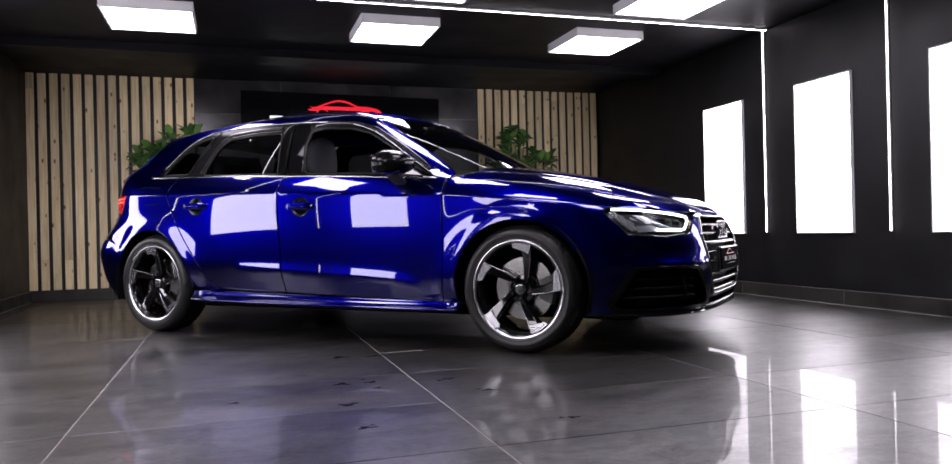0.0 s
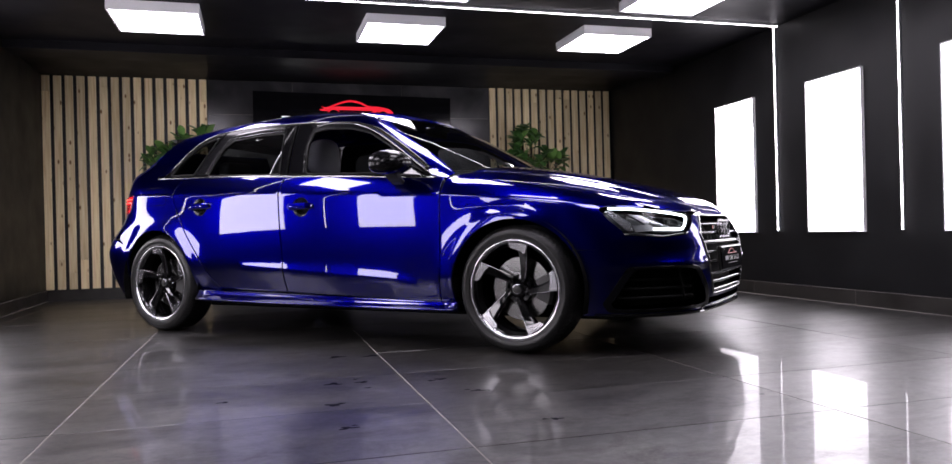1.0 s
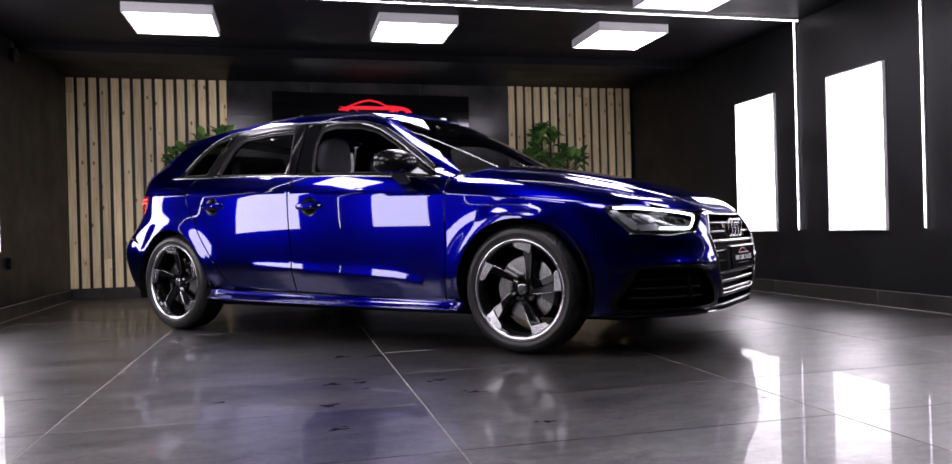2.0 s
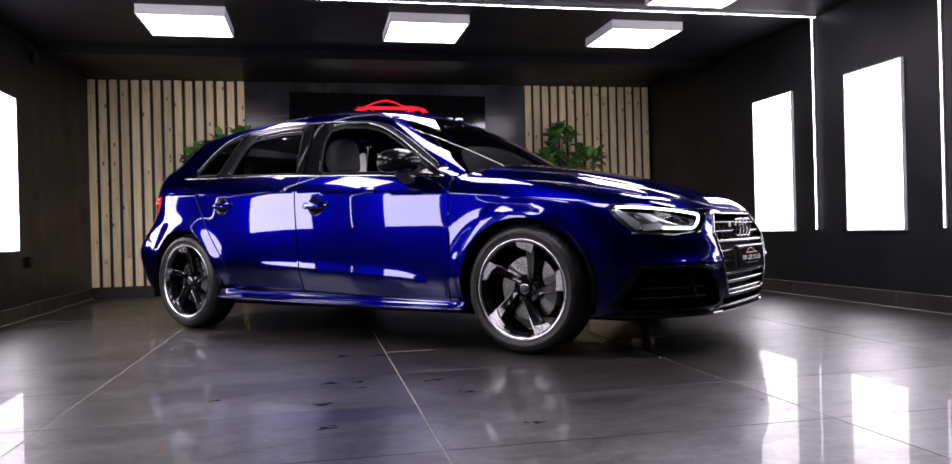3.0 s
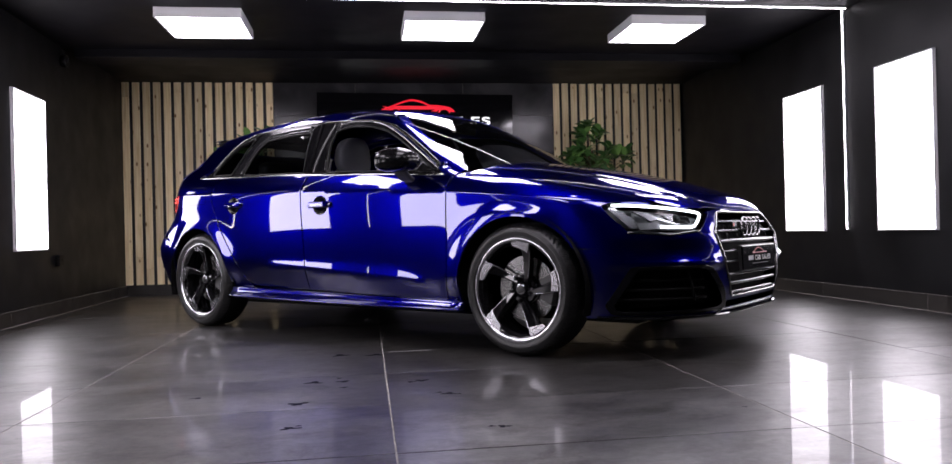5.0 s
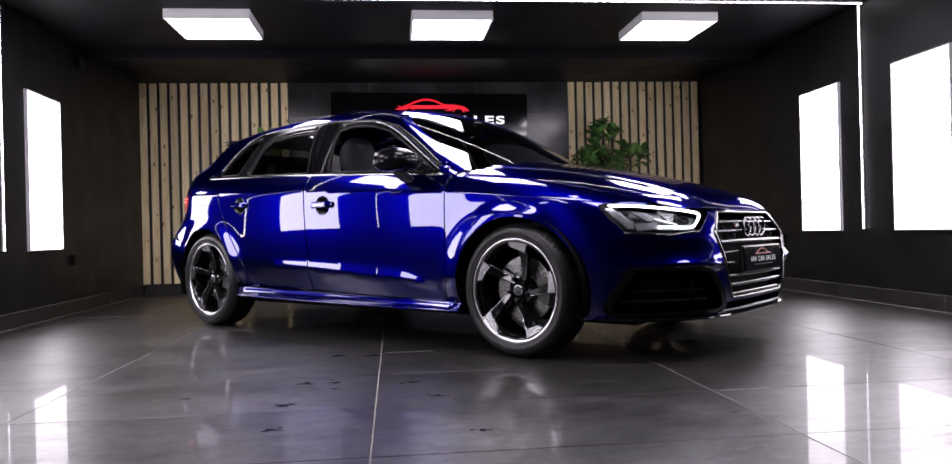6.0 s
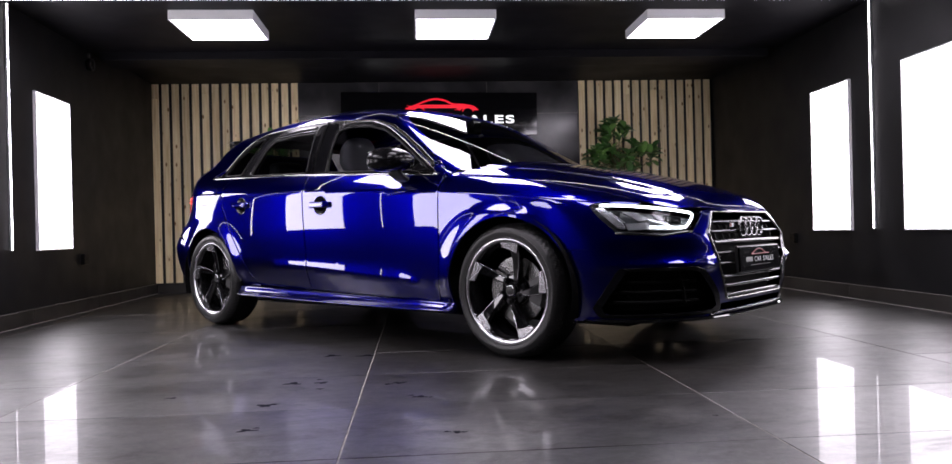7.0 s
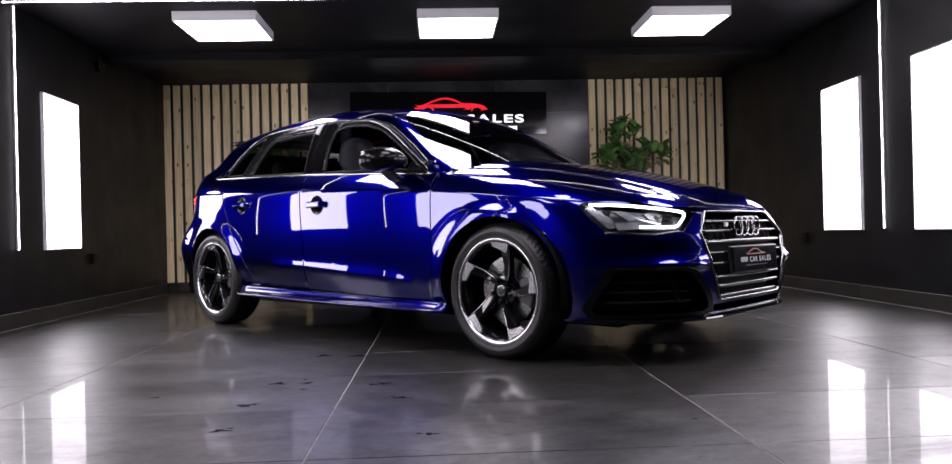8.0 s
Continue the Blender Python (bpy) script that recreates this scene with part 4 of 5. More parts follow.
ridges = [[(x, sg * (float(curve((0.8, 0.66), (1.2, 0.56), (2.1, 0.40))(x)) + d)) for x in rx] for sg in (1, -1) for d in (-0.04, -0.02, -0.008, 0.0, 0.008, 0.02, 0.04)]
skin("bonnet", bonnet, top_map, paint, car, h=0.026, lines=ridges)
rail = np.array(RAIL)
rp, _ = from_side(f_shell, -1)(rail[:, 0], rail[:, 1])
rail_xy = [(float(p[0]), abs(float(p[1]))) for p in rp]
fx = np.linspace(0.30, 0.88, 30)
fit_a = np.polyfit([q[0] for q in rail_xy if 0.27 < q[0] < 0.9], [q[1] for q in rail_xy if 0.27 < q[0] < 0.9], 3)
pillar_out = [(x, float(np.polyval(fit_a, x))) for x in fx]
screen_side = [(x + 0.014, a - 0.066) for x, a in pillar_out][::-1]
half = [(1.07, 0.0), (1.06, 0.25), (1.02, 0.48), (0.95, 0.64)] + screen_side + [(0.285, 0.50), (0.325, 0.25), (0.335, 0.0)]
cab_top = from_top(f_cabin)
skin("windscreen", half + [(x, -y) for x, y in half[::-1][1:-1]], cab_top, clear_glass, car, "clear raked windscreen", lift=-0.003, depth=0, h=0.04)
for sg in (1, -1):
    strip_poly = [(x - 0.002, sg * (a + 0.002)) for x, a in pillar_out] + [(x - 0.001, sg * (a + 0.001)) for x, a in screen_side]
    skin("pillar_edge", strip_poly, cab_top, paint, car, gap=0, depth=0, h=0.014)
half = [(0.327, 0.0), (0.317, 0.25), (0.277, 0.50)] + [q for q in rail_xy if -1.55 < q[0] < 0.27] + [(-1.60, 0.40), (-1.62, 0.0)]
skin("roof", half + [(x, -y) for x, y in half[::-1][1:-1]], cab_top, paint, car, h=0.045)

cowl = [(1.092, 0.0), (1.082, 0.25), (1.037, 0.50), (0.962, 0.705), (0.925, 0.76), (0.885, 0.73), (0.92, 0.63), (0.99, 0.48), (1.03, 0.25), (1.045, 0.0)]
skin("cowl", cowl + [(x, -y) for x, y in cowl[::-1][1:-1]], top_map, plastic_black, car, "black cowl under the windscreen", lift=-0.02, depth=0)

# front bumper with its openings
nose_map = from_axis(f_body)
wid = (1.2, 1.0)
arch_f = []
for z in np.linspace(0.505, 0.19, 12):
    x = AXLE + math.sqrt(max(0.352**2 - (z - HUB_Z) ** 2, 0.0))
    y = abs(maps[-1][0](np.array([x]), np.array([z]))[0][0][1])
    arch_f.append((math.degrees(math.atan2(y, x - 1.0)) / 100, z))
seam = [to_axis((1.843, 0.787, 0.592)), to_axis((1.843, 0.790, 0.512))]
half = [(0.0, 0.688), (0.10, 0.686)] + [(0.166, 0.678), (0.208, 0.664)] + [(0.205, 0.655), (0.252, 0.582), (0.330, 0.567), (0.415, 0.582)] + seam + arch_f + [(0.44, 0.190), (0.25, 0.196), (0.10, 0.196), (0.0, 0.196)]
bumper = half + [(-u, z) for u, z in half[::-1][1:-1]]
mirror_poly = lambda q: [(-u, z) for u, z in q]
lower = [(0.17, 0.252), (-0.17, 0.252), (-0.185, 0.222), (0.185, 0.222)]
skin("front_bumper", bumper, nose_map, paint, car, holes=[GRILLE, round_poly(INTAKE, 0.012), round_poly(mirror_poly(INTAKE), 0.012), lower], h=0.03, unit=wid)
# rear bumper and tailgate
rear_map = from_axis(f_shell, -1.0, -1)
flap_map = from_side(f_shell, -1)
rear_arch = []
for z in np.linspace(0.19, 0.54, 12):
    x = -AXLE - math.sqrt(max(0.352**2 - (z - HUB_Z) ** 2, 0.0))
    y = abs(flap_map(np.array([x]), np.array([z]))[0][0][1])
    rear_arch.append((math.degrees(math.atan2(y, -1.0 - x)) / 100, z))
half = rear_arch + [(0.475, 0.60), (0.45, 0.615)]
skin("rear_bumper", half + [(-u, z) for u, z in half[::-1]], rear_map, paint, car, unit=wid, h=0.04)
skin("tailgate", [(0.45, 0.62), (0.47, 0.92), (0.42, 1.10), (0.36, 1.26), (-0.36, 1.26), (-0.42, 1.10), (-0.47, 0.92), (-0.45, 0.62)], rear_map, paint, car, unit=wid, h=0.04)

# underbody and wheel wells
mesh_object("underbody", box(-1.72, 1.85, -0.66, 0.66, 0.16, 0.24, 0.02), underbody, car)


def wheel_well(x, s):
    bm = bmesh.new()
    n = 24
    rows = []
    for k in range(n + 1):
        a = math.radians(-18 + 216 * k / n)
        rows.append([bm.verts.new((x + 0.37 * math.cos(a), s * y, HUB_Z + 0.37 * math.sin(a))) for y in (0.86, 0.50)])
    for a, b in zip(rows, rows[1:]):
        bm.faces.new((a[0], a[1], b[1], b[0]))
    bm.faces.new([r[1] for r in rows])
    mesh_object("wheel_well", bm, underbody, car)


for s in (-1, 1):
    for x in (AXLE, -AXLE):
        wheel_well(x, s)


# wheels, built for the right side with the outer face towards -y
def build_wheel(m):
    w = new("wheel")
    w.parent, w.matrix_basis = car, m
    tyre = [(0.240, 0.090), (0.2445, 0.0975), (0.2485, 0.1050), (0.2525, 0.1075), (0.2560, 0.1062), (0.2580, 0.1070), (0.270, 0.1098), (0.2735, 0.1100), (0.2745, 0.1112), (0.2765, 0.1112), (0.2775, 0.1098), (0.283, 0.1085), (0.294, 0.1030), (0.303, 0.0940), (0.3105, 0.0830), (0.3155, 0.0720)]
    tread = []
    for i in range(9):
        y = 0.064 - i * 0.016
        tread += [(0.318, y), (0.318, y - 0.012), (0.3125, y - 0.0122), (0.3125, y - 0.0158)] if i < 8 else [(0.318, y)]
    prof = tyre + tread + [(r, -y) for r, y in tyre[::-1]]
    bm = revolve(prof, 288)
    for v in bm.verts:      # cross grooves over the shoulders
        r = math.hypot(v.co.x, v.co.z)
        k = round(math.atan2(v.co.z, v.co.x) / (2 * math.pi) * 288) % 288
        if r > 0.299 and abs(v.co.y) > 0.045 and (k + round(abs(v.co.y) * 60)) % 4 == 0:
            v.co.x, v.co.z = v.co.x * (1 - 0.0024 / r), v.co.z * (1 - 0.0024 / r)
    part("tyre", bm, rubber, w, "black low-profile road tyre", smooth=False)
    for k, (a, n) in enumerate(((1.95, 7), (5.2, 6))):      # raised marks on the sidewall
        for j in range(n):
            bm = box(-0.0045, 0.0045, -0.0012, 0.0012, -0.006, 0.006, 0.0006, 1)
            bmesh.ops.transform(bm, matrix=Matrix.Rotation(a + j * 0.05, 4, "Y") @ Matrix.Translation((0, -0.1092, 0.276)), verts=bm.verts[:])
            part("sidewall_mark", bm, rubber_mark, w, "raised grey sidewall mark")
    part("rim_barrel", revolve([(0.232, 0.095), (0.219, 0.085), (0.208, 0.0), (0.214, -0.07), (0.224, -0.088), (0.232, -0.096), (0.240, -0.098), (0.246, -0.094), (0.240, -0.080), (0.232, 0.0), (0.232, 0.095)], 96), gloss_black, w, "gloss black rim", smooth=True)
    part("rim_lip", revolve([(0.2300, -0.0895), (0.2310, -0.0935), (0.2345, -0.0985), (0.2400, -0.1020), (0.2455, -0.1030), (0.2485, -0.1000), (0.2480, -0.0965)], 96), machined, w, "machined silver rim edge", smooth=True)
    part("brake_disc", revolve([(0.06, -0.005), (0.09, -0.005), (0.092, -0.012), (0.158, -0.012), (0.158, 0.012), (0.06, 0.012)], 64), disc_steel, w, smooth=False)
    part("hub_carrier", revolve([(0.0, -0.03), (0.068, -0.03), (0.072, 0.02), (0.072, 0.09), (0.0, 0.09)], 40), dark_metal, w)
    for k in range(5):
        a = math.radians(90 - 4 + 72 * k)
        ca, sa = math.cos(a), math.sin(a)

        def at(r, t, y):
            return (r * ca - t * sa, y, r * sa + t * ca)
        # blade: narrow at the hub, leaning and widening to the rim
        secs = []
        for f in np.linspace(0, 1, 9):
            r = 0.035 + f * 0.190
            c = -0.022 - 0.008 * f + 0.016 * f**3
            hw = 0.015 + 0.013 * f + 0.008 * f**3
            yo = -0.062 - 0.030 * f**1.2 + 0.004 * math.sin(f * math.pi)
            yi = yo + 0.045 - 0.012 * f
            secs.append([at(r, c - hw, yo + 0.006), at(r, c - hw + 0.003, yo + 0.001), at(r, c + hw - 0.010, yo - 0.002), at(r, c + hw, yo + 0.012), at(r, c + hw - 0.002, yi), at(r, c - hw + 0.004, yi)])
        part("spoke", loft(secs), gloss_black, w, "gloss black blade spoke", smooth=False)
        # machined blade tip and leading edge
        tip = [(0.2230, 0.052), (0.2275, 0.025), (0.2285, 0.0), (0.2275, -0.025), (0.2230, -0.050), (0.180, -0.040), (0.192, -0.010), (0.202, 0.042)]
        bm = bmesh.new()
        fo = [bm.verts.new(at(r, t, -0.0925 - (r - 0.186) * 0.12)) for r, t in tip]
        fi = [bm.verts.new(at(r, t, -0.080)) for r, t in tip]
        bm.faces.new(fo)
        for i in range(len(fo)):
            bm.faces.new((fo[i], fo[(i + 1) % len(fo)], fi[(i + 1) % len(fo)], fi[i]))
        bmesh.ops.recalc_face_normals(bm, faces=bm.faces[:])
        part("blade_tip", bm, machined, w, "machined silver blade tip")
        edge_pts = []
        for f in np.linspace(0.12, 0.84, 7):
            r = 0.035 + f * 0.190
            c = -0.022 - 0.008 * f + 0.016 * f**3
            edge_pts.append(at(r, c - 0.015 - 0.013 * f - 0.008 * f**3 + 0.003, -0.0625 - 0.030 * f**1.2 + 0.004 * math.sin(f * math.pi)))
        part("blade_edge", tube(edge_pts, 0.0012, 6), machined, w, "bright machined edge")
        b = math.radians(90 + 32 + 72 * k)
        bolt = [(0.0, -0.018), (0.0085, -0.018), (0.0095, -0.015), (0.0105, 0.0)]
        bm = revolve(bolt, 6)
        bmesh.ops.translate(bm, verts=bm.verts[:], vec=(0.056 * math.cos(b), -0.055, 0.056 * math.sin(b)))
        part("wheel_bolt", bm, satin_grey, w)
    part("hub_face", revolve([(0.0, -0.056), (0.040, -0.056), (0.046, -0.048), (0.050, -0.044), (0.068, -0.042), (0.072, -0.030), (0.070, -0.010)], 48), gloss_black, w, smooth=False)
    part("centre_cap", revolve([(0.0, -0.070), (0.021, -0.069), (0.025, -0.066), (0.026, -0.050)], 40), plastic_black, w, "black centre cap", smooth=True)
    part("cap_ring", revolve([(0.0222, -0.0695), (0.0245, -0.0695), (0.0265, -0.065), (0.0245, -0.065)], 40), chrome, w, "chrome cap edge", smooth=True)
    return w


def caliper(m):
    secs = []
    for k in range(9):
        a = math.radians(-25 + 50 * k / 8)
        secs.append([((r) * math.cos(a), y, (r) * math.sin(a)) for r, y in ((0.105, -0.045), (0.17, -0.045), (0.185, -0.03), (0.185, 0.04), (0.105, 0.04))])
    ob = mesh_object("brake_caliper", loft(secs), dark_metal, car)
    ob.matrix_basis = m
    return ob


def copy_wheel(w, m):
    o2 = w.copy()
    scene.collection.objects.link(o2)
    o2.parent, o2.matrix_basis = car, m
    for c in w.children:
        k = c.copy()
        scene.collection.objects.link(k)
        k.parent = o2
        k.matrix_parent_inverse = c.matrix_parent_inverse
    return o2


wheel = build_wheel(pose(AXLE, -0.762, HUB_Z, 0, 2, 0))
copy_wheel(wheel, pose(-AXLE, -0.758, HUB_Z, 0, -11, 0))
copy_wheel(wheel, pose(AXLE, 0.762, HUB_Z, 0, 10, 180))
copy_wheel(wheel, pose(-AXLE, 0.758, HUB_Z, 0, 20, 180))
for x, s in ((AXLE, -1), (-AXLE, -1), (AXLE, 1), (-AXLE, 1)):
    caliper(pose(x, s * 0.765, HUB_Z, 0, 0, 0) if s < 0 else pose(x, s * 0.765, HUB_Z, 0, 0, 0) @ Matrix.Diagonal((1, -1, 1, 1)))


# ---------------------------------------------------------------- car: lamps, grille, trim
def on(mapped, pts, lift=0.0):
    q = np.array(pts, float)
    p, n = mapped(q[:, 0], q[:, 1])
    return p + n * lift, n


def headlight(s):
    fl = lambda q: [(u * -s, z) for u, z in q]
    lamp = new("headlight")
    lamp.parent = car
    lens = fl(HEADLIGHT)
    skin("lamp_housing", lens, nose_map, lamp_dark, lamp, lift=-0.055, gap=0.001, depth=-0.05, unit=wid, h=0.025)
    skin("lens", lens, nose_map, lens_clear, lamp, "clear headlight lens", lift=-0.001, gap=0.004, depth=0, unit=wid, h=0.02)
    run = resample(fl(spline([(0.446, 0.7065), (0.40, 0.7045), (0.34, 0.695), (0.28, 0.6815), (0.234, 0.668)], 4) + [(0.228, 0.658), (0.236, 0.640), (0.254, 0.612), (0.262, 0.603), (0.272, 0.600), (0.325, 0.602), (0.345, 0.604)]), 0.012, False)
    p, n = on(nose_map, run, -0.012)
    ribbon("daytime_light", p, n, 0.0088, 0.006, drl, lamp, "glowing white daytime light")
    # bright bands at the outer end, grey plates and a blade inside
    for q, mt, nm, lb, dp in (([(0.456, 0.690), (0.440, 0.693), (0.397, 0.610), (0.400, 0.596), (0.412, 0.600)], lamp_chrome, "reflector", "bright reflector band", -0.010),
                              ([(0.432, 0.676), (0.425, 0.677), (0.396, 0.628), (0.402, 0.626)], lamp_chrome, "reflector", "thin bright reflector edge", -0.016),
                              ([(0.400, 0.682), (0.368, 0.676), (0.338, 0.642), (0.365, 0.634)], lamp_grey, "lamp_plate", "grey plate inside the lamp", -0.022),
                              ([(0.396, 0.622), (0.352, 0.626), (0.330, 0.600), (0.392, 0.592)], lamp_grey, "lamp_plate", "grey plate inside the lamp", -0.018),
                              ([(0.352, 0.640), (0.348, 0.645), (0.296, 0.616), (0.300, 0.612)], lamp_chrome, "lamp_blade", "bright slanted blade", -0.016),
                              ([(0.330, 0.668), (0.262, 0.656), (0.262, 0.626), (0.315, 0.632)], gloss_black, "lamp_plate", "gloss black plate", -0.024)):
        skin(nm, fl(q), nose_map, mt, lamp, lb, lift=dp, gap=0, depth=0.015, unit=wid, h=0.02)
    p3 = fl([(0.415, 0.600), (0.27, 0.600), (0.265, 0.592), (0.40, 0.588)])
    skin("lamp_bar", p3, nose_map, satin_grey, lamp, "dark bar across the lamp", lift=-0.02, gap=0, depth=0.02, unit=wid, h=0.02)
    for u, z in ((0.415, 0.664), (0.298, 0.646)):
        q, nn = on(nose_map, [(u * -s, z)], -0.034)
        c, o = Vector(q[0]), Vector(nn[0]).normalized()
        bm = bmesh.new()
        bmesh.ops.create_uvsphere(bm, u_segments=20, v_segments=12, radius=0.019, matrix=Matrix.Translation(c))
        part("projector", bm, seal_black, lamp, "dark projector lens", smooth=True)
        a1 = o.orthogonal().normalized()
        a2 = o.cross(a1)
        ringpts = [c + o * 0.010 + (a1 * math.cos(t) + a2 * math.sin(t)) * 0.019 for t in np.linspace(0, 2 * math.pi, 25)[:-1]]
        part("projector_ring", tube(ringpts, 0.0018, 6, True), satin_grey, lamp, "thin dark ring", smooth=True)
    # lower trim line and washer cap
    p, n = on(nose_map, resample(fl([(0.42, 0.577), (0.33, 0.562), (0.255, 0.577)]), 0.012, False), 0.0)
    ribbon("lamp_trim", p, n, 0.010, 0.003, gloss_black, lamp)


for s in (-1, 1):
    headlight(s)

grille = new("grille")
grille.parent = car
skin("backing", GRILLE, nose_map, underbody, grille, lift=-0.06, gap=0.001, depth=-0.058, unit=wid, h=0.03)
p, n = on(nose_map, resample(round_poly(GRILLE, 0.012), 0.010), 0.001)
ribbon("grille_frame", p, n, 0.008, 0.006, strip_metal, grille, "chrome grille surround", closed=True)


def grille_half(z):
    return 0.166 + (0.662 - z) / 0.092 * 0.044 if z > 0.57 else 0.158 + (z - 0.272) / 0.298 * 0.052


for z, th, mt, cut in ((0.622, 0.013, silver, 0), (0.578, 0.013, silver, 0), (0.530, 0.020, silver, 0), (0.480, 0.013, satin_grey, 0.118), (0.432, 0.013, satin_grey, 0.118), (0.372, 0.015, silver, 0), (0.330, 0.017, silver, 0), (0.284, 0.017, silver, 0)):
    e = grille_half(z) - 0.005
    runs = [(-e, e)] if not cut else [(-e, -cut), (cut, e)]
    for a, b in runs:
        u = np.linspace(a, b, 30)
        p, n = on(nose_map, np.stack([u, 0 * u + z], 1), -0.016)
        ribbon("grille_bar", p, n, th, 0.012, mt, grille, "satin silver horizontal bar" if not cut else "dark horizontal bar")
for u in np.linspace(-0.17, 0.17, 11):
    p, n = on(nose_map, [(u, 0.65), (u * 0.97, 0.58), (u * 0.95, 0.53)], -0.034)
    ribbon("grille_strut", p, n, 0.006, 0.008, plastic_black, grille)
# four plain rings
badge = new("badge")
badge.parent = car
for k in range(4):
    bm = bmesh.new()
    c, _ = on(nose_map, [(0.0, 0.600)], 0.012)
    pts = [(c[0][0], (k - 1.5) * 0.063 + 0.044 * math.cos(a), 0.592 + 0.044 * math.sin(a)) for a in np.linspace(0, 2 * math.pi, 37)[:-1]]
    part("ring", tube(pts, 0.0055, 8, True, flat=(1, 1), bm=bm), strip_metal, badge, "chrome ring", smooth=True)
p, n = on(nose_map, [(0.105, 0.600)], 0.004)
tag = part("small_badge", box(-0.003, 0.003, -0.020, 0.020, -0.010, 0.010, 0.001, 1), silver, car, "small silver and red badge")
tag.matrix_basis = pose(p[0][0], p[0][1], p[0][2], 0, 0, -6)
part("badge_mark", box(0.0028, 0.0042, -0.017, -0.002, -0.008, 0.008), plate_red, tag)

# number plate with plain bars for its writing
px = float(nose(0.44)) + 0.014
plate = new("number_plate")
plate.parent, plate.matrix_basis = car, pose(px, 0, 0.443, 0, -3, 0)
part("plate", box(-0.006, 0.004, -0.242, 0.242, -0.058, 0.058, 0.003, 2), plate_black, plate, "black show plate")
part("plate_holder", box(-0.016, -0.005, -0.248, 0.248, -0.064, 0.062, 0.003, 2), plastic_black, plate)
def letters(name, text, size, wide, depth, mat, parent, label, place):
    """Flat raised capitals of a given width, laid out by place(across, up, out)."""
    cu = bpy.data.curves.new("letters", "FONT")
    cu.body, cu.size, cu.extrude, cu.offset, cu.space_character = text, size, depth, size / 60, 1.15
    tmp = bpy.data.objects.new("t", cu)
    scene.collection.objects.link(tmp)
    bpy.context.view_layer.update()
    me = bpy.data.meshes.new_from_object(tmp)
    bpy.data.objects.remove(tmp)
    xs = [v.co.x for v in me.vertices]
    k, x_min = wide / (max(xs) - min(xs)), min(xs)
    for v in me.vertices:
        v.co = place((v.co.x - x_min) * k, v.co.y, v.co.z)
    return link_mesh(name, me, mat, parent, label)


# the letters run from the car's right to its left
letters("plate_letters", "CAR", 0.034, 0.084, 0.0004, plate_white, plate, "pale letters", lambda a, u, o: (0.0042 + o, -0.072 + a, -0.016 + u))
letters("plate_letters", "SALES", 0.034, 0.132, 0.0004, plate_white, plate, "pale letters", lambda a, u, o: (0.0042 + o, 0.032 + a, -0.016 + u))
part("plate_mark", box(0.0038, 0.0046, -0.170, -0.095, -0.014, 0.008), plate_grey, plate, "plain pale bar")
part("plate_mark", box(0.0038, 0.0046, -0.12, 0.12, -0.032, -0.029), plastic_black, plate)
arcp = [(0.0042, -0.105 + 0.21 * f, 0.020 + 0.024 * math.sin(math.pi * min(1, f * 1.15)) ** 1.3) for f in np.linspace(0, 1, 14)]
part("plate_mark", tube(arcp, 0.003, 6, flat=(0.8, 1)), plate_red, plate, "red plain mark")
part("plate_mark", tube([(0.0042, -0.105, 0.020), (0.0042, 0.105, 0.020)], 0.003, 6), plate_red, plate, "red plain mark")

# side intakes, lower intake and splitter
for s in (1, -1):
    duct = new("side_intake")
    duct.parent = car
    q = [(u * s, z) for u, z in INTAKE]
    # black sheet laid over the blue bumper, added to darken it round the intake
    around = round_poly([(u * s, z) for u, z in ((0.415, 0.424), (0.26, 0.426), (0.226, 0.408), (0.186, 0.300), (0.172, 0.225), (0.19, 0.212), (0.452, 0.208), (0.468, 0.25))], 0.012)
    skin("surround", around, nose_map, intake_black, duct, "gloss black sheet darkening the bumper round the intake", holes=[round_poly(q, 0.012)], lift=0.0025, gap=0, depth=0.004, unit=wid, h=0.02)
    skin("backing", q, nose_map, underbody, duct, lift=-0.05, gap=0.001, depth=-0.048, unit=wid, h=0.03)
    for z in (0.272, 0.318, 0.362):
        u = np.linspace(0.245 if z > 0.3 else 0.235, 0.445, 16) * s
        p, n = on(nose_map, np.stack([u, 0 * u + z], 1), -0.028)
        ribbon("blade", p, n, 0.012, 0.010, underbody, duct, "matt black blade")
    p, n = on(nose_map, [((0.290 - 0.002 * k) * s, 0.400 - 0.014 * k) for k in range(11)], -0.022)
    ribbon("fin", p, n, 0.010, 0.010, underbody, duct, "black upright fin")
    for i in range(9):
        for j in range(2):
            p, n = on(nose_map, [((0.25 + 0.02 * i) * s, 0.285 + 0.045 * j), ((0.26 + 0.02 * i) * s, 0.300 + 0.045 * j)], -0.04)
            ribbon("mesh_wire", p, n, 0.004, 0.004, underbody, duct)
low = new("lower_intake")
low.parent = car
skin("backing", lower, nose_map, underbody, low, lift=-0.05, gap=0.001, depth=-0.048, unit=wid, h=0.03)
u = np.linspace(-0.30, 0.30, 50)
zz = 0.206 + 0.010 * (np.abs(u) < 0.19) - 0.006 * (np.abs(u) > 0.2)
p, n = on(nose_map, np.stack([u, zz], 1), 0.004)
ribbon("lip_trim", p, n, 0.009, 0.005, silver, car, "bright trim along the front lip")
secs = []
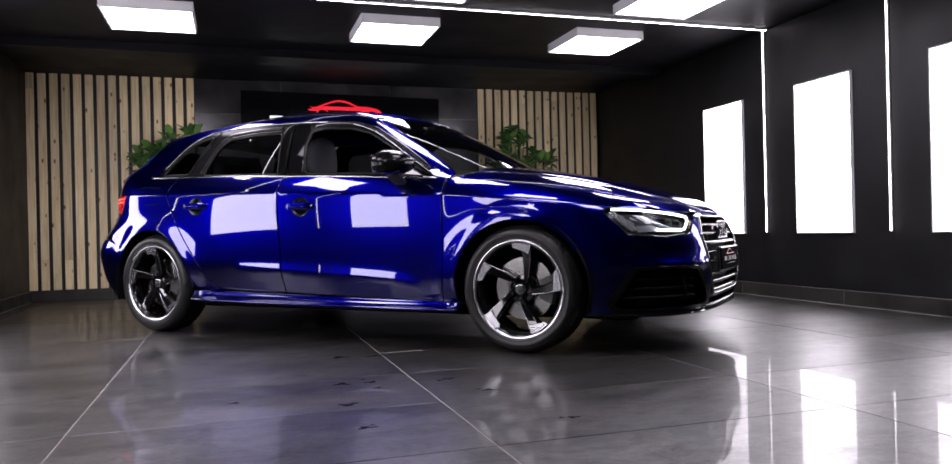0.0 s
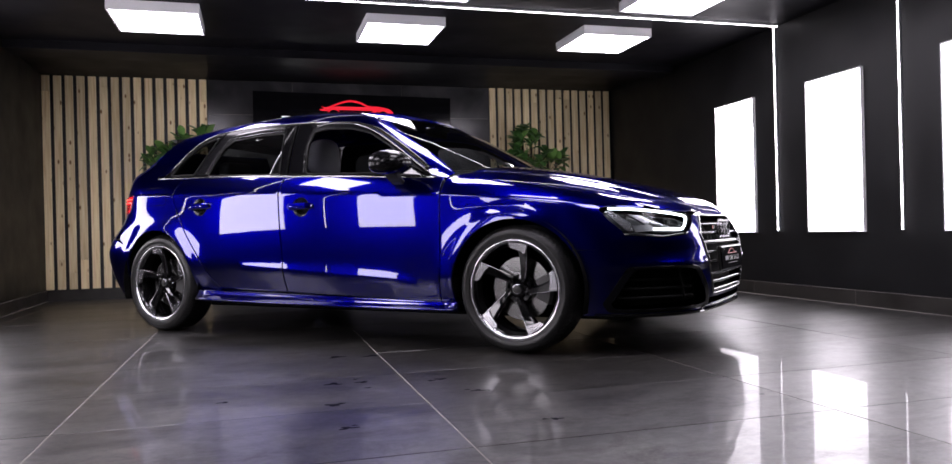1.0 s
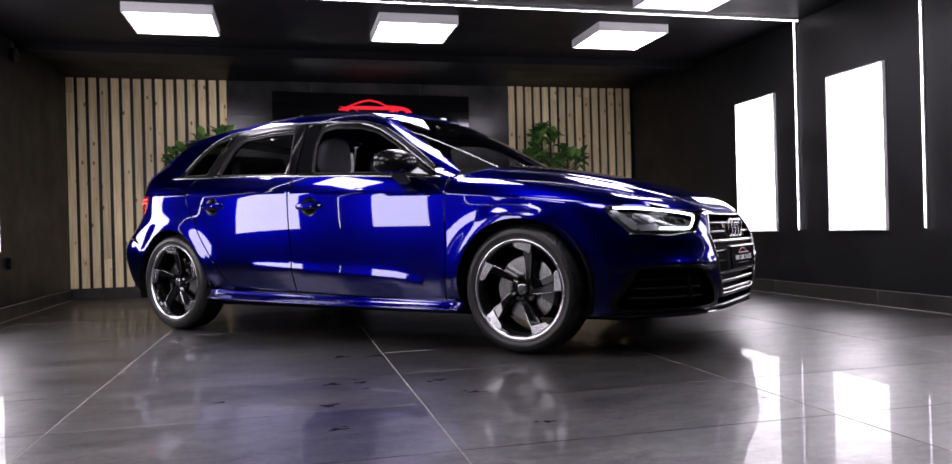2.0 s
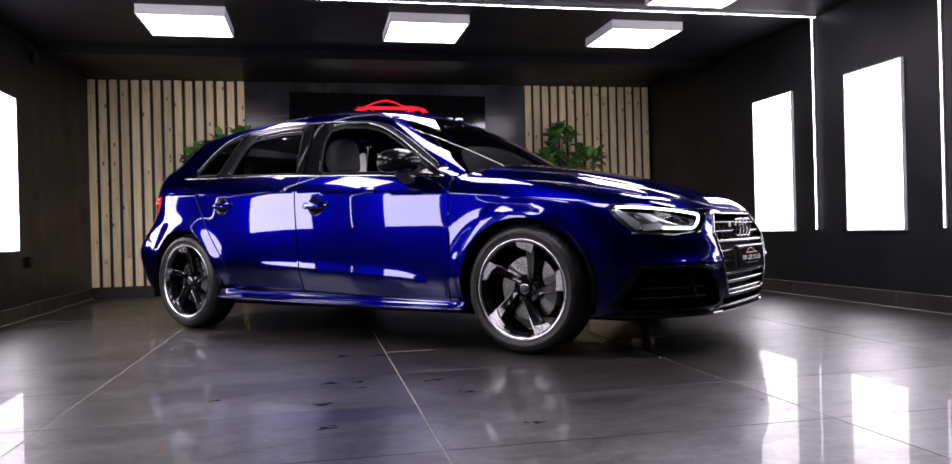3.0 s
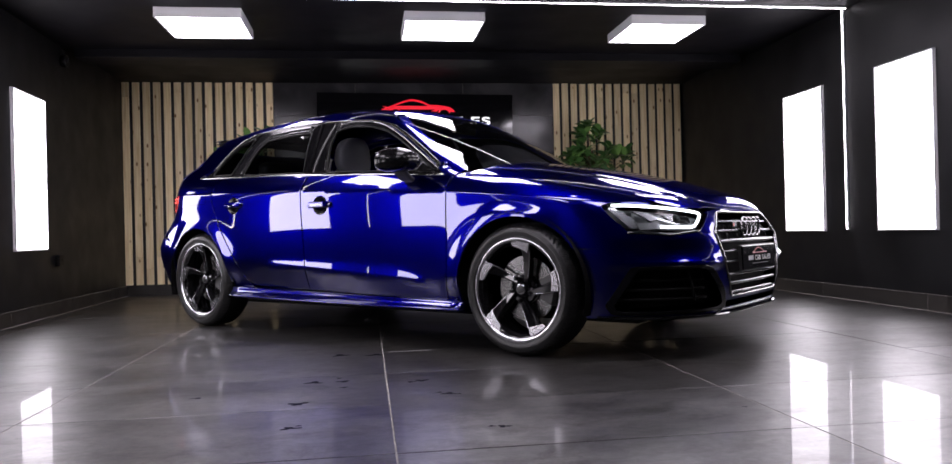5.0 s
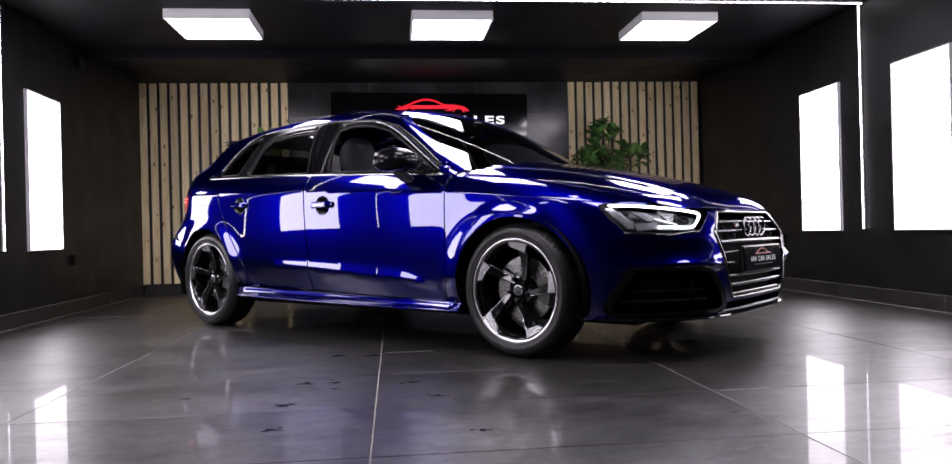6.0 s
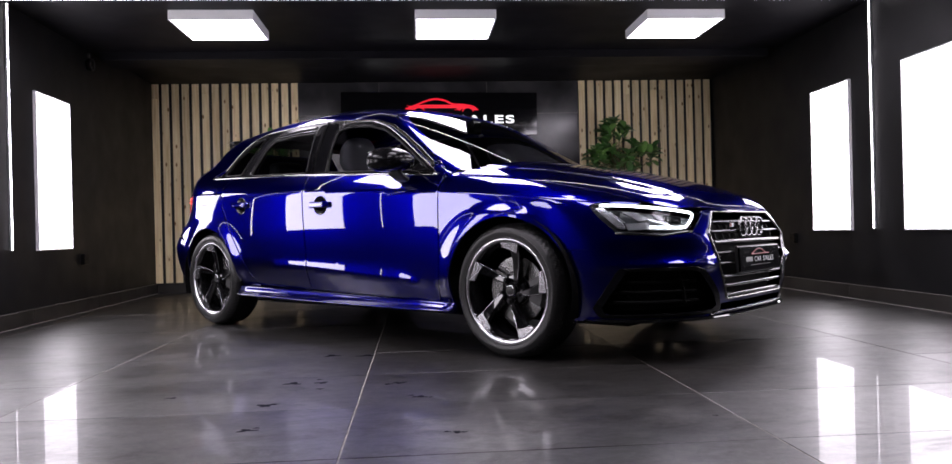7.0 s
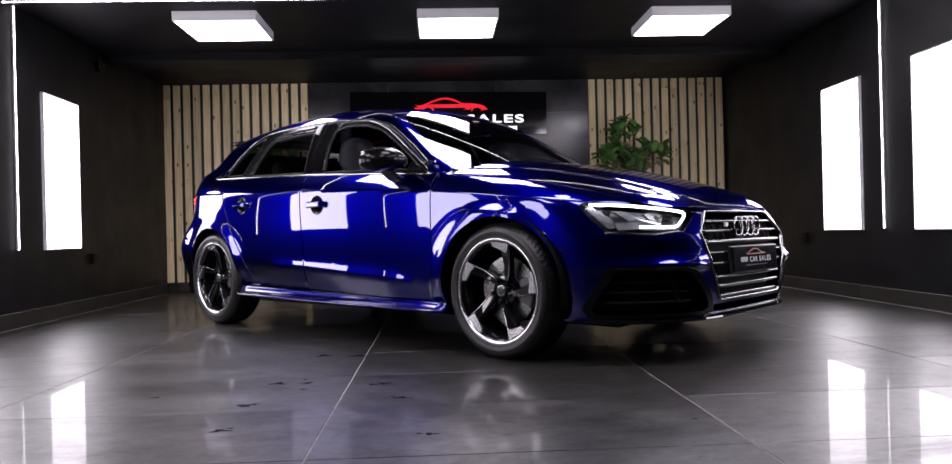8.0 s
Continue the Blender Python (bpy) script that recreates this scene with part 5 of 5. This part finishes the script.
for u in np.linspace(-0.48, 0.48, 49):
    p, n = on(nose_map, [(u, 0.200)])
    o = Vector((n[0][0], n[0][1], 0)).normalized()
    b = Vector(p[0])
    secs.append([b + o * d + Vector((0, 0, h)) for d, h in ((-0.05, 0.004), (0.004, 0.004), (0.020, -0.002), (0.022, -0.008), (0.012, -0.014), (-0.05, -0.016))])
# black here replaces blue paint that would be too bright: shade put into colour
mesh_object("front_splitter", loft(secs), gloss_black, car, "dark blue front lip coloured black to look unlit", smooth=False)

# door handles in their bowls, fuel flap
for s in (-1, 1):
    bodymap = maps[s][0]
    for hx, hz in ((-0.030, 0.775), (-0.887, 0.806)):
        hd = new("door_handle")
        hd.parent = car
        bowl = [(hx + BOWL[0] * math.cos(a), hz - 0.002 + BOWL[1] * math.sin(a)) for a in np.linspace(0, 2 * math.pi, 33)[:-1]]

        def dished(u, v, hx=hx, hz=hz, bodymap=bodymap):
            p, n = bodymap(u, v)
            r = np.clip(1 - ((u - hx) / BOWL[0]) ** 2 - ((v - hz + 0.002) / BOWL[1]) ** 2, 0, 1)
            k = 0.026 * r ** 0.7
            t = np.stack([(u - hx) / BOWL[0]**2, 0 * u, (v - hz) / BOWL[1]**2], 1) * 0.026 * -1.1
            m = n + t * np.clip(r, 0.05, 1)[:, None] ** 0.3
            return p - n * k[:, None], m / np.linalg.norm(m, axis=1)[:, None]
        # black stands in for the shade inside the bowl, in place of the door's blue
        skin("bowl", bowl, dished, mirror_black, hd, "recessed bowl with its shade coloured in black", gap=0, depth=0, h=0.008)
        p, n = on(bodymap, [(hx - 0.096 + 0.192 * f, hz + 0.001) for f in np.linspace(0, 1, 17)], 0.0)
        secs = []
        for i, f in enumerate(np.linspace(0, 1, 17)):
            o, b = Vector(n[i]), Vector(p[i])
            lift = 0.032 * min(1, 4.2 * min(f, 1 - f) + 0.25)
            w = 0.0185 * min(1, 6 * min(f, 1 - f) + 0.55)
            secs.append([b + o * (lift + dn) + Vector((0, 0, dz * w)) for dn, dz in ((-0.012, -0.8), (-0.002, -1.0), (0.003, -0.6), (0.004, 0.0), (0.002, 0.65), (-0.003, 1.0), (-0.012, 0.8))])
        part("grip", loft(secs), paint, hd, "blue pull handle", smooth=False)
        p, n = on(bodymap, [(hx - 0.055 + 0.11 * f, hz + 0.0) for f in np.linspace(0, 1, 9)], 0.0345)
        ribbon("grip_strip", p, n, 0.006, 0.0015, chrome, hd, "thin chrome strip on the grip")
s_fuel = round_poly([(-1.445, 0.83), (-1.462, 0.952), (-1.272, 0.946), (-1.225, 0.90), (-1.222, 0.83)], 0.035)
fp, fn = on(flap_map, resample(s_fuel, 0.012), -0.0012)
ribbon("fuel_flap_gap", fp, fn, 0.0035, 0.0016, underbody, car, "dark joint round the fuel flap", closed=True)

# door mirrors
for s in (-1, 1):
    mir = new("door_mirror")
    mir.parent, mir.matrix_basis = car, pose(0.652, s * 0.975, 0.972, 0, 0, -8 * s)
    bm = bmesh.new()
    bmesh.ops.create_uvsphere(bm, u_segments=40, v_segments=24, radius=1.0)
    for v in bm.verts:
        c = v.co.copy()
        q = [math.copysign(abs(t) ** 0.9, t) for t in c]
        x = max(q[0] * (0.125 if q[0] > 0 else 0.085), -0.058)
        z = q[2] * (0.068 if q[2] > 0 else 0.056) * (1 - 0.12 * q[1] * -s)
        v.co = (x, q[1] * 0.135, z - 0.010 * abs(q[1]) ** 2)
    part("mirror_cap", bm, mirror_black, mir, "gloss black mirror cap", smooth=True)
    part("mirror_glass", box(-0.061, -0.0585, -0.085, 0.085, -0.038, 0.045, 0.001, 1), chrome, mir, "mirror glass")
    part("indicator", tube([(0.062 * math.cos(a) + 0.046, s * 0.118 * math.sin(a), -0.006) for a in np.linspace(0.1, 1.4, 12)], 0.004, 6, flat=(1, 0.8)), lens_clear, mir, "clear indicator strip")
    secs = [[(x0 + dx * wx, y, z + dy * wz) for dx, dy in ((-1, -1), (1, -1), (1.2, 0), (1, 1), (-1, 1))] for x0, y, z, wx, wz in ((0.0, s * -0.030, -0.040, 0.036, 0.016), (0.0, s * -0.055, -0.060, 0.032, 0.016), (0.0, s * -0.085, -0.078, 0.029, 0.016), (0.0, s * -0.125, -0.092, 0.028, 0.014), (0.0, s * -0.150, -0.098, 0.028, 0.012))]
    part("mirror_foot", loft(secs), plastic_black, mir, "matt black mirror foot")
    sail = skin("mirror_sail", [(0.62, 0.930), (0.655, 0.975), (0.80, 0.906)], maps[s][1], gloss_black, car, "gloss black corner piece", lift=0.005, h=0.02)

# tail lamps, spoiler, rear glass
for s in (1, -1):
    lamp = new("tail_lamp")
    lamp.parent = car
    q = [(u * s, z) for u, z in ((0.535, 0.907), (0.520, 0.850), (0.498, 0.787), (0.20, 0.80), (0.18, 0.90))]
    skin("lens", q, rear_map, tail_red, lamp, "red tail lamp lens", lift=0.004, unit=wid, h=0.025)
    for z in (0.885, 0.862):
        p, n = on(rear_map, [(u * s, z) for u in np.linspace(0.52, 0.25, 14)], 0.006)
        ribbon("light_bar", p, n, 0.008, 0.003, tail_glow, lamp, "faint glowing red bar")
secs = []
for y in np.linspace(-0.56, 0.56, 25):
    k = (abs(y) / 0.56) ** 2
    d = 0.045 * (y / 0.6) ** 2
    e = 1 - 0.7 * k**2
    xe = -1.69 + 0.185 * k
    secs.append([(-1.48, y, 1.347 - d), (-1.58, y, 1.344 - d), (xe, y, 1.335 - d), (xe - 0.008, y, 1.330 - d), (xe, y, 1.330 - 0.014 * e - d), (-1.56, y, 1.338 - 0.045 * e - d), (-1.48, y, 1.325 - d)])
# the spoiler's blue is swapped for dull black, so it looks shaded
mesh_object("roof_spoiler", loft(secs), seal_black, car, "blue roof spoiler coloured black as if shaded", smooth=False)
skin("rear_screen", [(0.33, 1.03), (0.29, 1.23), (-0.29, 1.23), (-0.33, 1.03)], rear_map, privacy, car, "dark tinted rear screen", lift=0.003, unit=wid, h=0.04)
# cabin
mesh_object("dashboard", loft([[(x, y, z) for x, z in ((1.0, 0.70), (1.02, 0.86), (0.85, 0.905), (0.62, 0.895), (0.52, 0.83), (0.55, 0.60))] for y in (-0.66, 0.66)]), cabin_dark, car, "black dashboard")
mesh_object("cabin_floor", box(-1.5, 1.0, -0.70, 0.70, 0.25, 0.32), cabin_dark, car)
for s in (-1, 1):
    mesh_object("door_lining", box(-1.05, 0.85, s * 0.74 - 0.02, s * 0.74 + 0.02, 0.30, 0.90, 0.015), cabin_dark, car)


def seat(y, x0):
    t = new("front_seat")
    t.parent, t.matrix_basis = car, pose(x0, y, 0, 0, 0, 0)
    part("seat_base", box(-0.24, 0.28, -0.25, 0.25, 0.36, 0.56, 0.05, 3), leather, t, smooth=True)
    secs = []
    for f in np.linspace(0, 1, 9):
        z = 0.50 + 0.47 * f
        xb = -0.20 - 0.20 * f
        w = 0.255 - 0.075 * f**2
        secs.append([(xb + dx, dy * w, z) for dx, dy in ((0.10, -1.0), (0.13, -0.8), (0.06, -0.55), (0.05, 0.0), (0.06, 0.55), (0.13, 0.8), (0.10, 1.0), (-0.06, 0.9), (-0.09, 0.0), (-0.06, -0.9))])
    bm = loft(secs)
    part("backrest", bm, leather, t, "black leather backrest", smooth=True)
    bm = bmesh.new()
    bmesh.ops.create_uvsphere(bm, u_segments=28, v_segments=18, radius=1.0)
    for v in bm.verts:
        c = [math.copysign(abs(q) ** 0.72, q) for q in v.co]
        v.co = (c[0] * 0.062 - 0.395 + 0.02 * c[2] * c[2], c[1] * 0.135 * (1 - 0.12 * c[2]), 1.11 + c[2] * 0.12)
    part("headrest", bm, stitch_grey, t, "dark grey leather headrest", smooth=True)
    return t


st = seat(-0.37, 0.09)
for y, x0 in ((0.37, 0.09),):
    o2 = st.copy()
    scene.collection.objects.link(o2)
    o2.parent, o2.matrix_basis = car, pose(x0, y, 0)
    for c in st.children:
        k = c.copy()
        scene.collection.objects.link(k)
        k.parent = o2
bench = new("rear_bench")
bench.parent = car
part("seat_base", box(-1.05, -0.62, -0.62, 0.62, 0.36, 0.58, 0.05, 3), leather, bench, smooth=True)
bm = box(-1.18, -1.02, -0.62, 0.62, 0.55, 1.0, 0.05, 3)
part("backrest", bm, leather, bench, smooth=True)
for y in (-0.36, 0.36):
    part("headrest", box(-1.18, -1.06, y - 0.12, y + 0.12, 0.98, 1.13, 0.04, 3), leather, bench, smooth=True)
wheel_c = Vector((0.44, -0.37, 0.86))
wr = [wheel_c + Vector((0.065 * math.cos(a) * -1, 0.18 * math.sin(a), 0.165 * math.cos(a))) for a in np.linspace(0, 2 * math.pi, 33)[:-1]]
mesh_object("steering_wheel", tube(wr, 0.014, 8, True), leather, car, smooth=True)
bm = box(0.32, 0.35, -0.12, 0.12, 1.225, 1.285, 0.014, 3)
box(0.34, 0.42, -0.035, 0.035, 1.255, 1.30, 0.01, 2, bm)
mesh_object("interior_mirror", bm, gloss_black, car, "black interior mirror and sensor housing")


# ---------------------------------------------------------------- the sign on the back wall
SX, SZ, SW, SH = 1.474, 1.937, 2.204, 0.478
sign = thing("sign", pose(SX, Y1 - 0.024, SZ, 0, 0.7, 0), "black acrylic dealer sign with red car outline and white letters", "sign")
part("board", box(-SW / 2, SW / 2, -0.030, 0.0, -SH / 2, SH / 2, 0.003, 2), sign_black, sign, "glossy black board")
# red car drawing: roof line, waist band, wheel curves, tail and nose strokes
DROP = -0.014
roof = spline([(-0.385, 0.066), (-0.320, 0.092), (-0.259, 0.114), (-0.180, 0.146), (-0.100, 0.172), (-0.032, 0.178), (0.059, 0.160), (0.150, 0.121), (0.264, 0.116), (0.377, 0.096), (0.427, 0.060)], 8)
part("car_outline", tube([(x, -0.034, z + DROP) for x, z in roof], lambda f: 0.0045 + 0.006 * math.sin(math.pi * min(1, max(0, f))), 8, flat=(0.6, 1)), sign_red, sign, "red roof line of a car drawing")
for q in ([(-0.275, 0.108), (-0.20, 0.113), (0.18, 0.114), (0.30, 0.120), (0.40, 0.090), (0.436, 0.056), (0.395, 0.052), (0.34, 0.082), (0.27, 0.080), (0.22, 0.078), (-0.17, 0.076), (-0.22, 0.088)],
          [(-0.375, 0.108), (-0.30, 0.094), (-0.245, 0.100), (-0.26, 0.080), (-0.33, 0.084)],
          [(-0.392, 0.078), (-0.31, 0.076), (-0.27, 0.084), (-0.30, 0.060), (-0.37, 0.062)],
          [(0.225, 0.086), (0.16, 0.052), (0.205, 0.060), (0.215, 0.048), (0.265, 0.080)]):
    part("car_outline", prism([(x, z + DROP) for x, z in q], -0.038, -0.030), sign_red, sign, "red stroke of a car drawing")
for cx in (-0.235, 0.315):
    pts = [(cx + 0.062 * math.cos(a), -0.034, 0.034 + DROP + 0.050 * math.sin(a)) for a in np.linspace(0.15, math.pi - 0.15, 13)]
    part("car_outline", tube(pts, 0.0075, 6, flat=(0.6, 1)), sign_red, sign, "red wheel curve of a car drawing")


def on_board(x, z):
    return lambda a, u, o: (x + a, -0.034 - o, z + u)


for text, x, wide in (("SALES", 0.195, 0.645), ("CAR", -0.255, 0.36)):
    letters("letters", text, 0.124, wide, 0.004, sign_white, sign, "white raised letters", on_board(x, -0.104)).data.flip_normals()
for x0, x1 in ((-0.83, -0.695), (-0.665, -0.56), (-0.53, -0.43)):
    part("letter_bar", box(x0 + 0.03, x1 + 0.03, -0.038, -0.028, -0.104, -0.024, 0.003, 1), sign_white, sign, "plain white bar")
for x0, x1 in ((-0.74, -0.42), (-0.36, 0.02), (0.08, 0.42), (0.50, 0.765)):
    part("letter_bar", box(x0, x1, -0.034, -0.028, -0.192, -0.148, 0.002, 1), sign_white, sign, "small plain white bar")


# ---------------------------------------------------------------- plants
def leaf_mesh(droop):
    """A leaf of unit length along x and unit breadth along y, cupped and drooping."""
    bm = bmesh.new()
    prev = None
    for f, w in ((0.0, 0.06), (0.18, 0.50), (0.42, 0.92), (0.66, 1.0), (0.87, 0.62), (1.0, 0.04)):
        z = -droop * f * f
        row = [bm.verts.new((f, -0.5 * w, z + 0.11 * w)), bm.verts.new((f, 0, z)), bm.verts.new((f, 0.5 * w, z + 0.11 * w))]
        if prev:
            for k in range(2):
                bm.faces.new((prev[k], row[k], row[k + 1], prev[k + 1]))
        prev = row
    me = piece("leaf", bm, leaf_green)
    me.shade_smooth()
    return me


leaf_meshes = [leaf_mesh(d) for d in (0.12, 0.22, 0.34)]


def leaf(parent, base, way, length, width, kind):
    way = way.normalized()
    side = way.cross(Vector((0, 0, 1)))
    if side.length < 1e-3:
        side = way.cross(Vector((1, 0, 0)))
    side.normalize()
    up = side.cross(way)
    ob = new("leaf", leaf_meshes[kind % 3])
    ob.parent = parent
    ob.matrix_basis = Matrix(((way.x * length, -side.x * width, up.x * length, base.x), (way.y * length, -side.y * width, up.y * length, base.y), (way.z * length, -side.z * width, up.z * length, base.z), (0, 0, 0, 1)))


def plant(x, y, seed, shape, label):
    rnd = random.Random(seed)
    t = thing("potted_plant", pose(x, y, 0, 0, 0, 0), label, "plant", "potted plants")
    part("pot", revolve_z([(0.0, 0.0), (0.13, 0.0), (0.145, 0.02), (0.19, 0.40), (0.195, 0.42), (0.178, 0.42), (0.172, 0.37), (0.0, 0.36)], 40), pot_grey, t, "dark plant pot")
    part("soil", revolve_z([(0.0, 0.375), (0.10, 0.38), (0.172, 0.372)], 24), soil, t)
    stems = bmesh.new()
    tops = []
    for k in range(3):
        a = rnd.uniform(0, 6.28)
        foot = Vector((0.03 * math.cos(a), 0.03 * math.sin(a), 0.36))
        head = Vector((0.12 * math.cos(a + 0.5), 0.08 * math.sin(a + 0.5), 1.15))
        pts = [foot.lerp(head, f) + Vector((0.02 * math.sin(5 * f + k), 0.02 * math.cos(4 * f + k), 0)) for f in np.linspace(0, 1, 9)]
        tube(pts, lambda f: 0.014 - 0.007 * f, 7, bm=stems)
        tops.append(pts)
    for cx, cy, cz, r, twigs in shape:
        c = Vector((cx, cy, cz))
        for k in range(twigs):
            v = Vector((rnd.gauss(0, 1), rnd.gauss(0, 0.8), rnd.gauss(0.15, 0.9))).normalized()
            tip = c + v * r * rnd.uniform(0.55, 1.0)
            root = rnd.choice(tops)[rnd.choice((6, 7, 8))].lerp(c, 0.45)
            bend = root.lerp(tip, 0.55) + Vector((0, 0, -0.03))
            tube([root, bend, tip], lambda f: 0.0035 - 0.0018 * f, 5, bm=stems)
            out = (tip - bend).normalized()
            for j in range(5):
                a = j * 2.4 + rnd.uniform(-0.4, 0.4)
                s1 = out.cross(Vector((0, 0, 1)))
                s1 = s1.normalized() if s1.length > 1e-3 else Vector((1, 0, 0))
                s2 = s1.cross(out)
                spread = s1 * math.cos(a) + s2 * math.sin(a)
                way = (out * rnd.uniform(0.2, 1.0) + spread * rnd.uniform(0.5, 1.0) + Vector((0, 0, rnd.uniform(-0.15, 0.45))))
                leaf(t, tip - out * 0.014 * j, way, rnd.uniform(0.105, 0.16), rnd.uniform(0.07, 0.10), j)
    tagged(part("stem", stems, bark, t, "thin brown stems and twigs"), kind="stuff")
    return t


def revolve_z(profile, segs):
    bm = revolve(profile, segs)
    for v in bm.verts:
        v.co = (v.co.x, -v.co.z, v.co.y)
    bmesh.ops.recalc_face_normals(bm, faces=bm.faces[:])
    return bm


plant(3.43, 8.25, 5, [(0.0, 0, 1.42, 0.26, 21), (-0.03, 0, 1.66, 0.15, 10), (0.29, 0, 1.42, 0.12, 7), (-0.24, 0, 1.38, 0.12, 7), (-0.05, 0, 1.20, 0.25, 13)], "bushy green artificial shrub in dark pot by slats")
plant(-0.30, 8.25, 11, [(-0.25, 0, 1.40, 0.16, 11), (0.02, 0, 1.46, 0.15, 8), (0.16, 0, 1.64, 0.10, 5), (-0.05, 0, 1.58, 0.08, 3), (-0.05, 0, 1.20, 0.25, 12)], "leafy green artificial shrub with uneven top by slats")


# ---------------------------------------------------------------- small wall fittings
def socket(m):
    t = thing("wall_socket", m, "black wall socket box on the black wall", "socket", "wall sockets")
    part("back_box", box(-0.045, 0.045, 0, 0.030, -0.045, 0.045, 0.004, 2), socket_black, t)
    part("face_plate", box(-0.043, 0.043, 0.0305, 0.036, -0.043, 0.043, 0.002, 2), socket_black, t, "black face plate")
    for x in (-0.014, 0.014):
        part("slot", box(x - 0.003, x + 0.003, 0.0355, 0.0366, -0.004, 0.010), underbody, t)
    return t


sk = socket(pose(wall_x(-1, 6.67), 6.67, 0.447, 0, 0, -90 + TURN_L))
copy_thing(sk, pose(wall_x(1, 6.66), 6.66, 0.473, 0, 0, 90 - TURN_R))
cam_t = thing("wall_sensor", pose(wall_x(-1, 6.87), 6.87, 2.14, 0, 0, -90 + TURN_L), "small round black sensor on wall bracket near ceiling", "sensor")
part("bracket", box(-0.025, 0.025, 0, 0.03, 0.0, 0.09, 0.004, 2), plastic_black, cam_t)
part("housing", revolve([(0.0, 0.040), (0.044, 0.040), (0.052, 0.034), (0.054, 0.020), (0.050, 0.0), (0.0, 0.0)], 36), seal_black, cam_t, smooth=False)
part("rim", revolve([(0.043, 0.041), (0.046, 0.046), (0.052, 0.046), (0.055, 0.038), (0.043, 0.038)], 36), plastic_black, cam_t, "slightly paler rim", smooth=True)
part("lens", revolve([(0.0, 0.046), (0.012, 0.045), (0.016, 0.040)], 20), seal_black, cam_t, smooth=True)


# ---------------------------------------------------------------- marks on the floor
def stain(x, y, size, seed, long=1.6):
    rnd = random.Random(seed)
    bm = bmesh.new()
    n = 26
    size *= 0.9
    top = []
    for k in range(n):
        a = 2 * math.pi * k / n
        r = size * (1 + 0.35 * math.sin(3 * a + seed) + rnd.uniform(-0.3, 0.3))
        top.append(bm.verts.new((x + r * long * math.cos(a), y + r * math.sin(a), 0.0009)))
    mid = bm.verts.new((x, y, 0.0010))
    for k in range(n):
        bm.faces.new((mid, top[k], top[(k + 1) % n]))
    mesh_object("stain", bm, stain_dark, floor, "small dark stain on the tiles")


for i, (x, y, s) in enumerate(((0.627, 2.699, 0.020), (0.655, 2.715, 0.008), (0.635, 2.348, 0.017), (0.660, 2.375, 0.007), (0.659, 3.089, 0.022), (0.775, 3.081, 0.017), (0.784, 2.958, 0.010), (0.76, 3.16, 0.010), (1.286, 2.219, 0.014), (1.25, 2.23, 0.008),
                               (1.171, 2.741, 0.016), (1.14, 2.77, 0.008), (1.21, 2.73, 0.007), (1.09, 3.02, 0.017), (1.05, 3.00, 0.012), (0.746, 3.78, 0.026), (0.914, 3.746, 0.026), (0.241, 2.893, 0.013), (2.10, 2.282, 0.006))):
    stain(x, y, s, i)
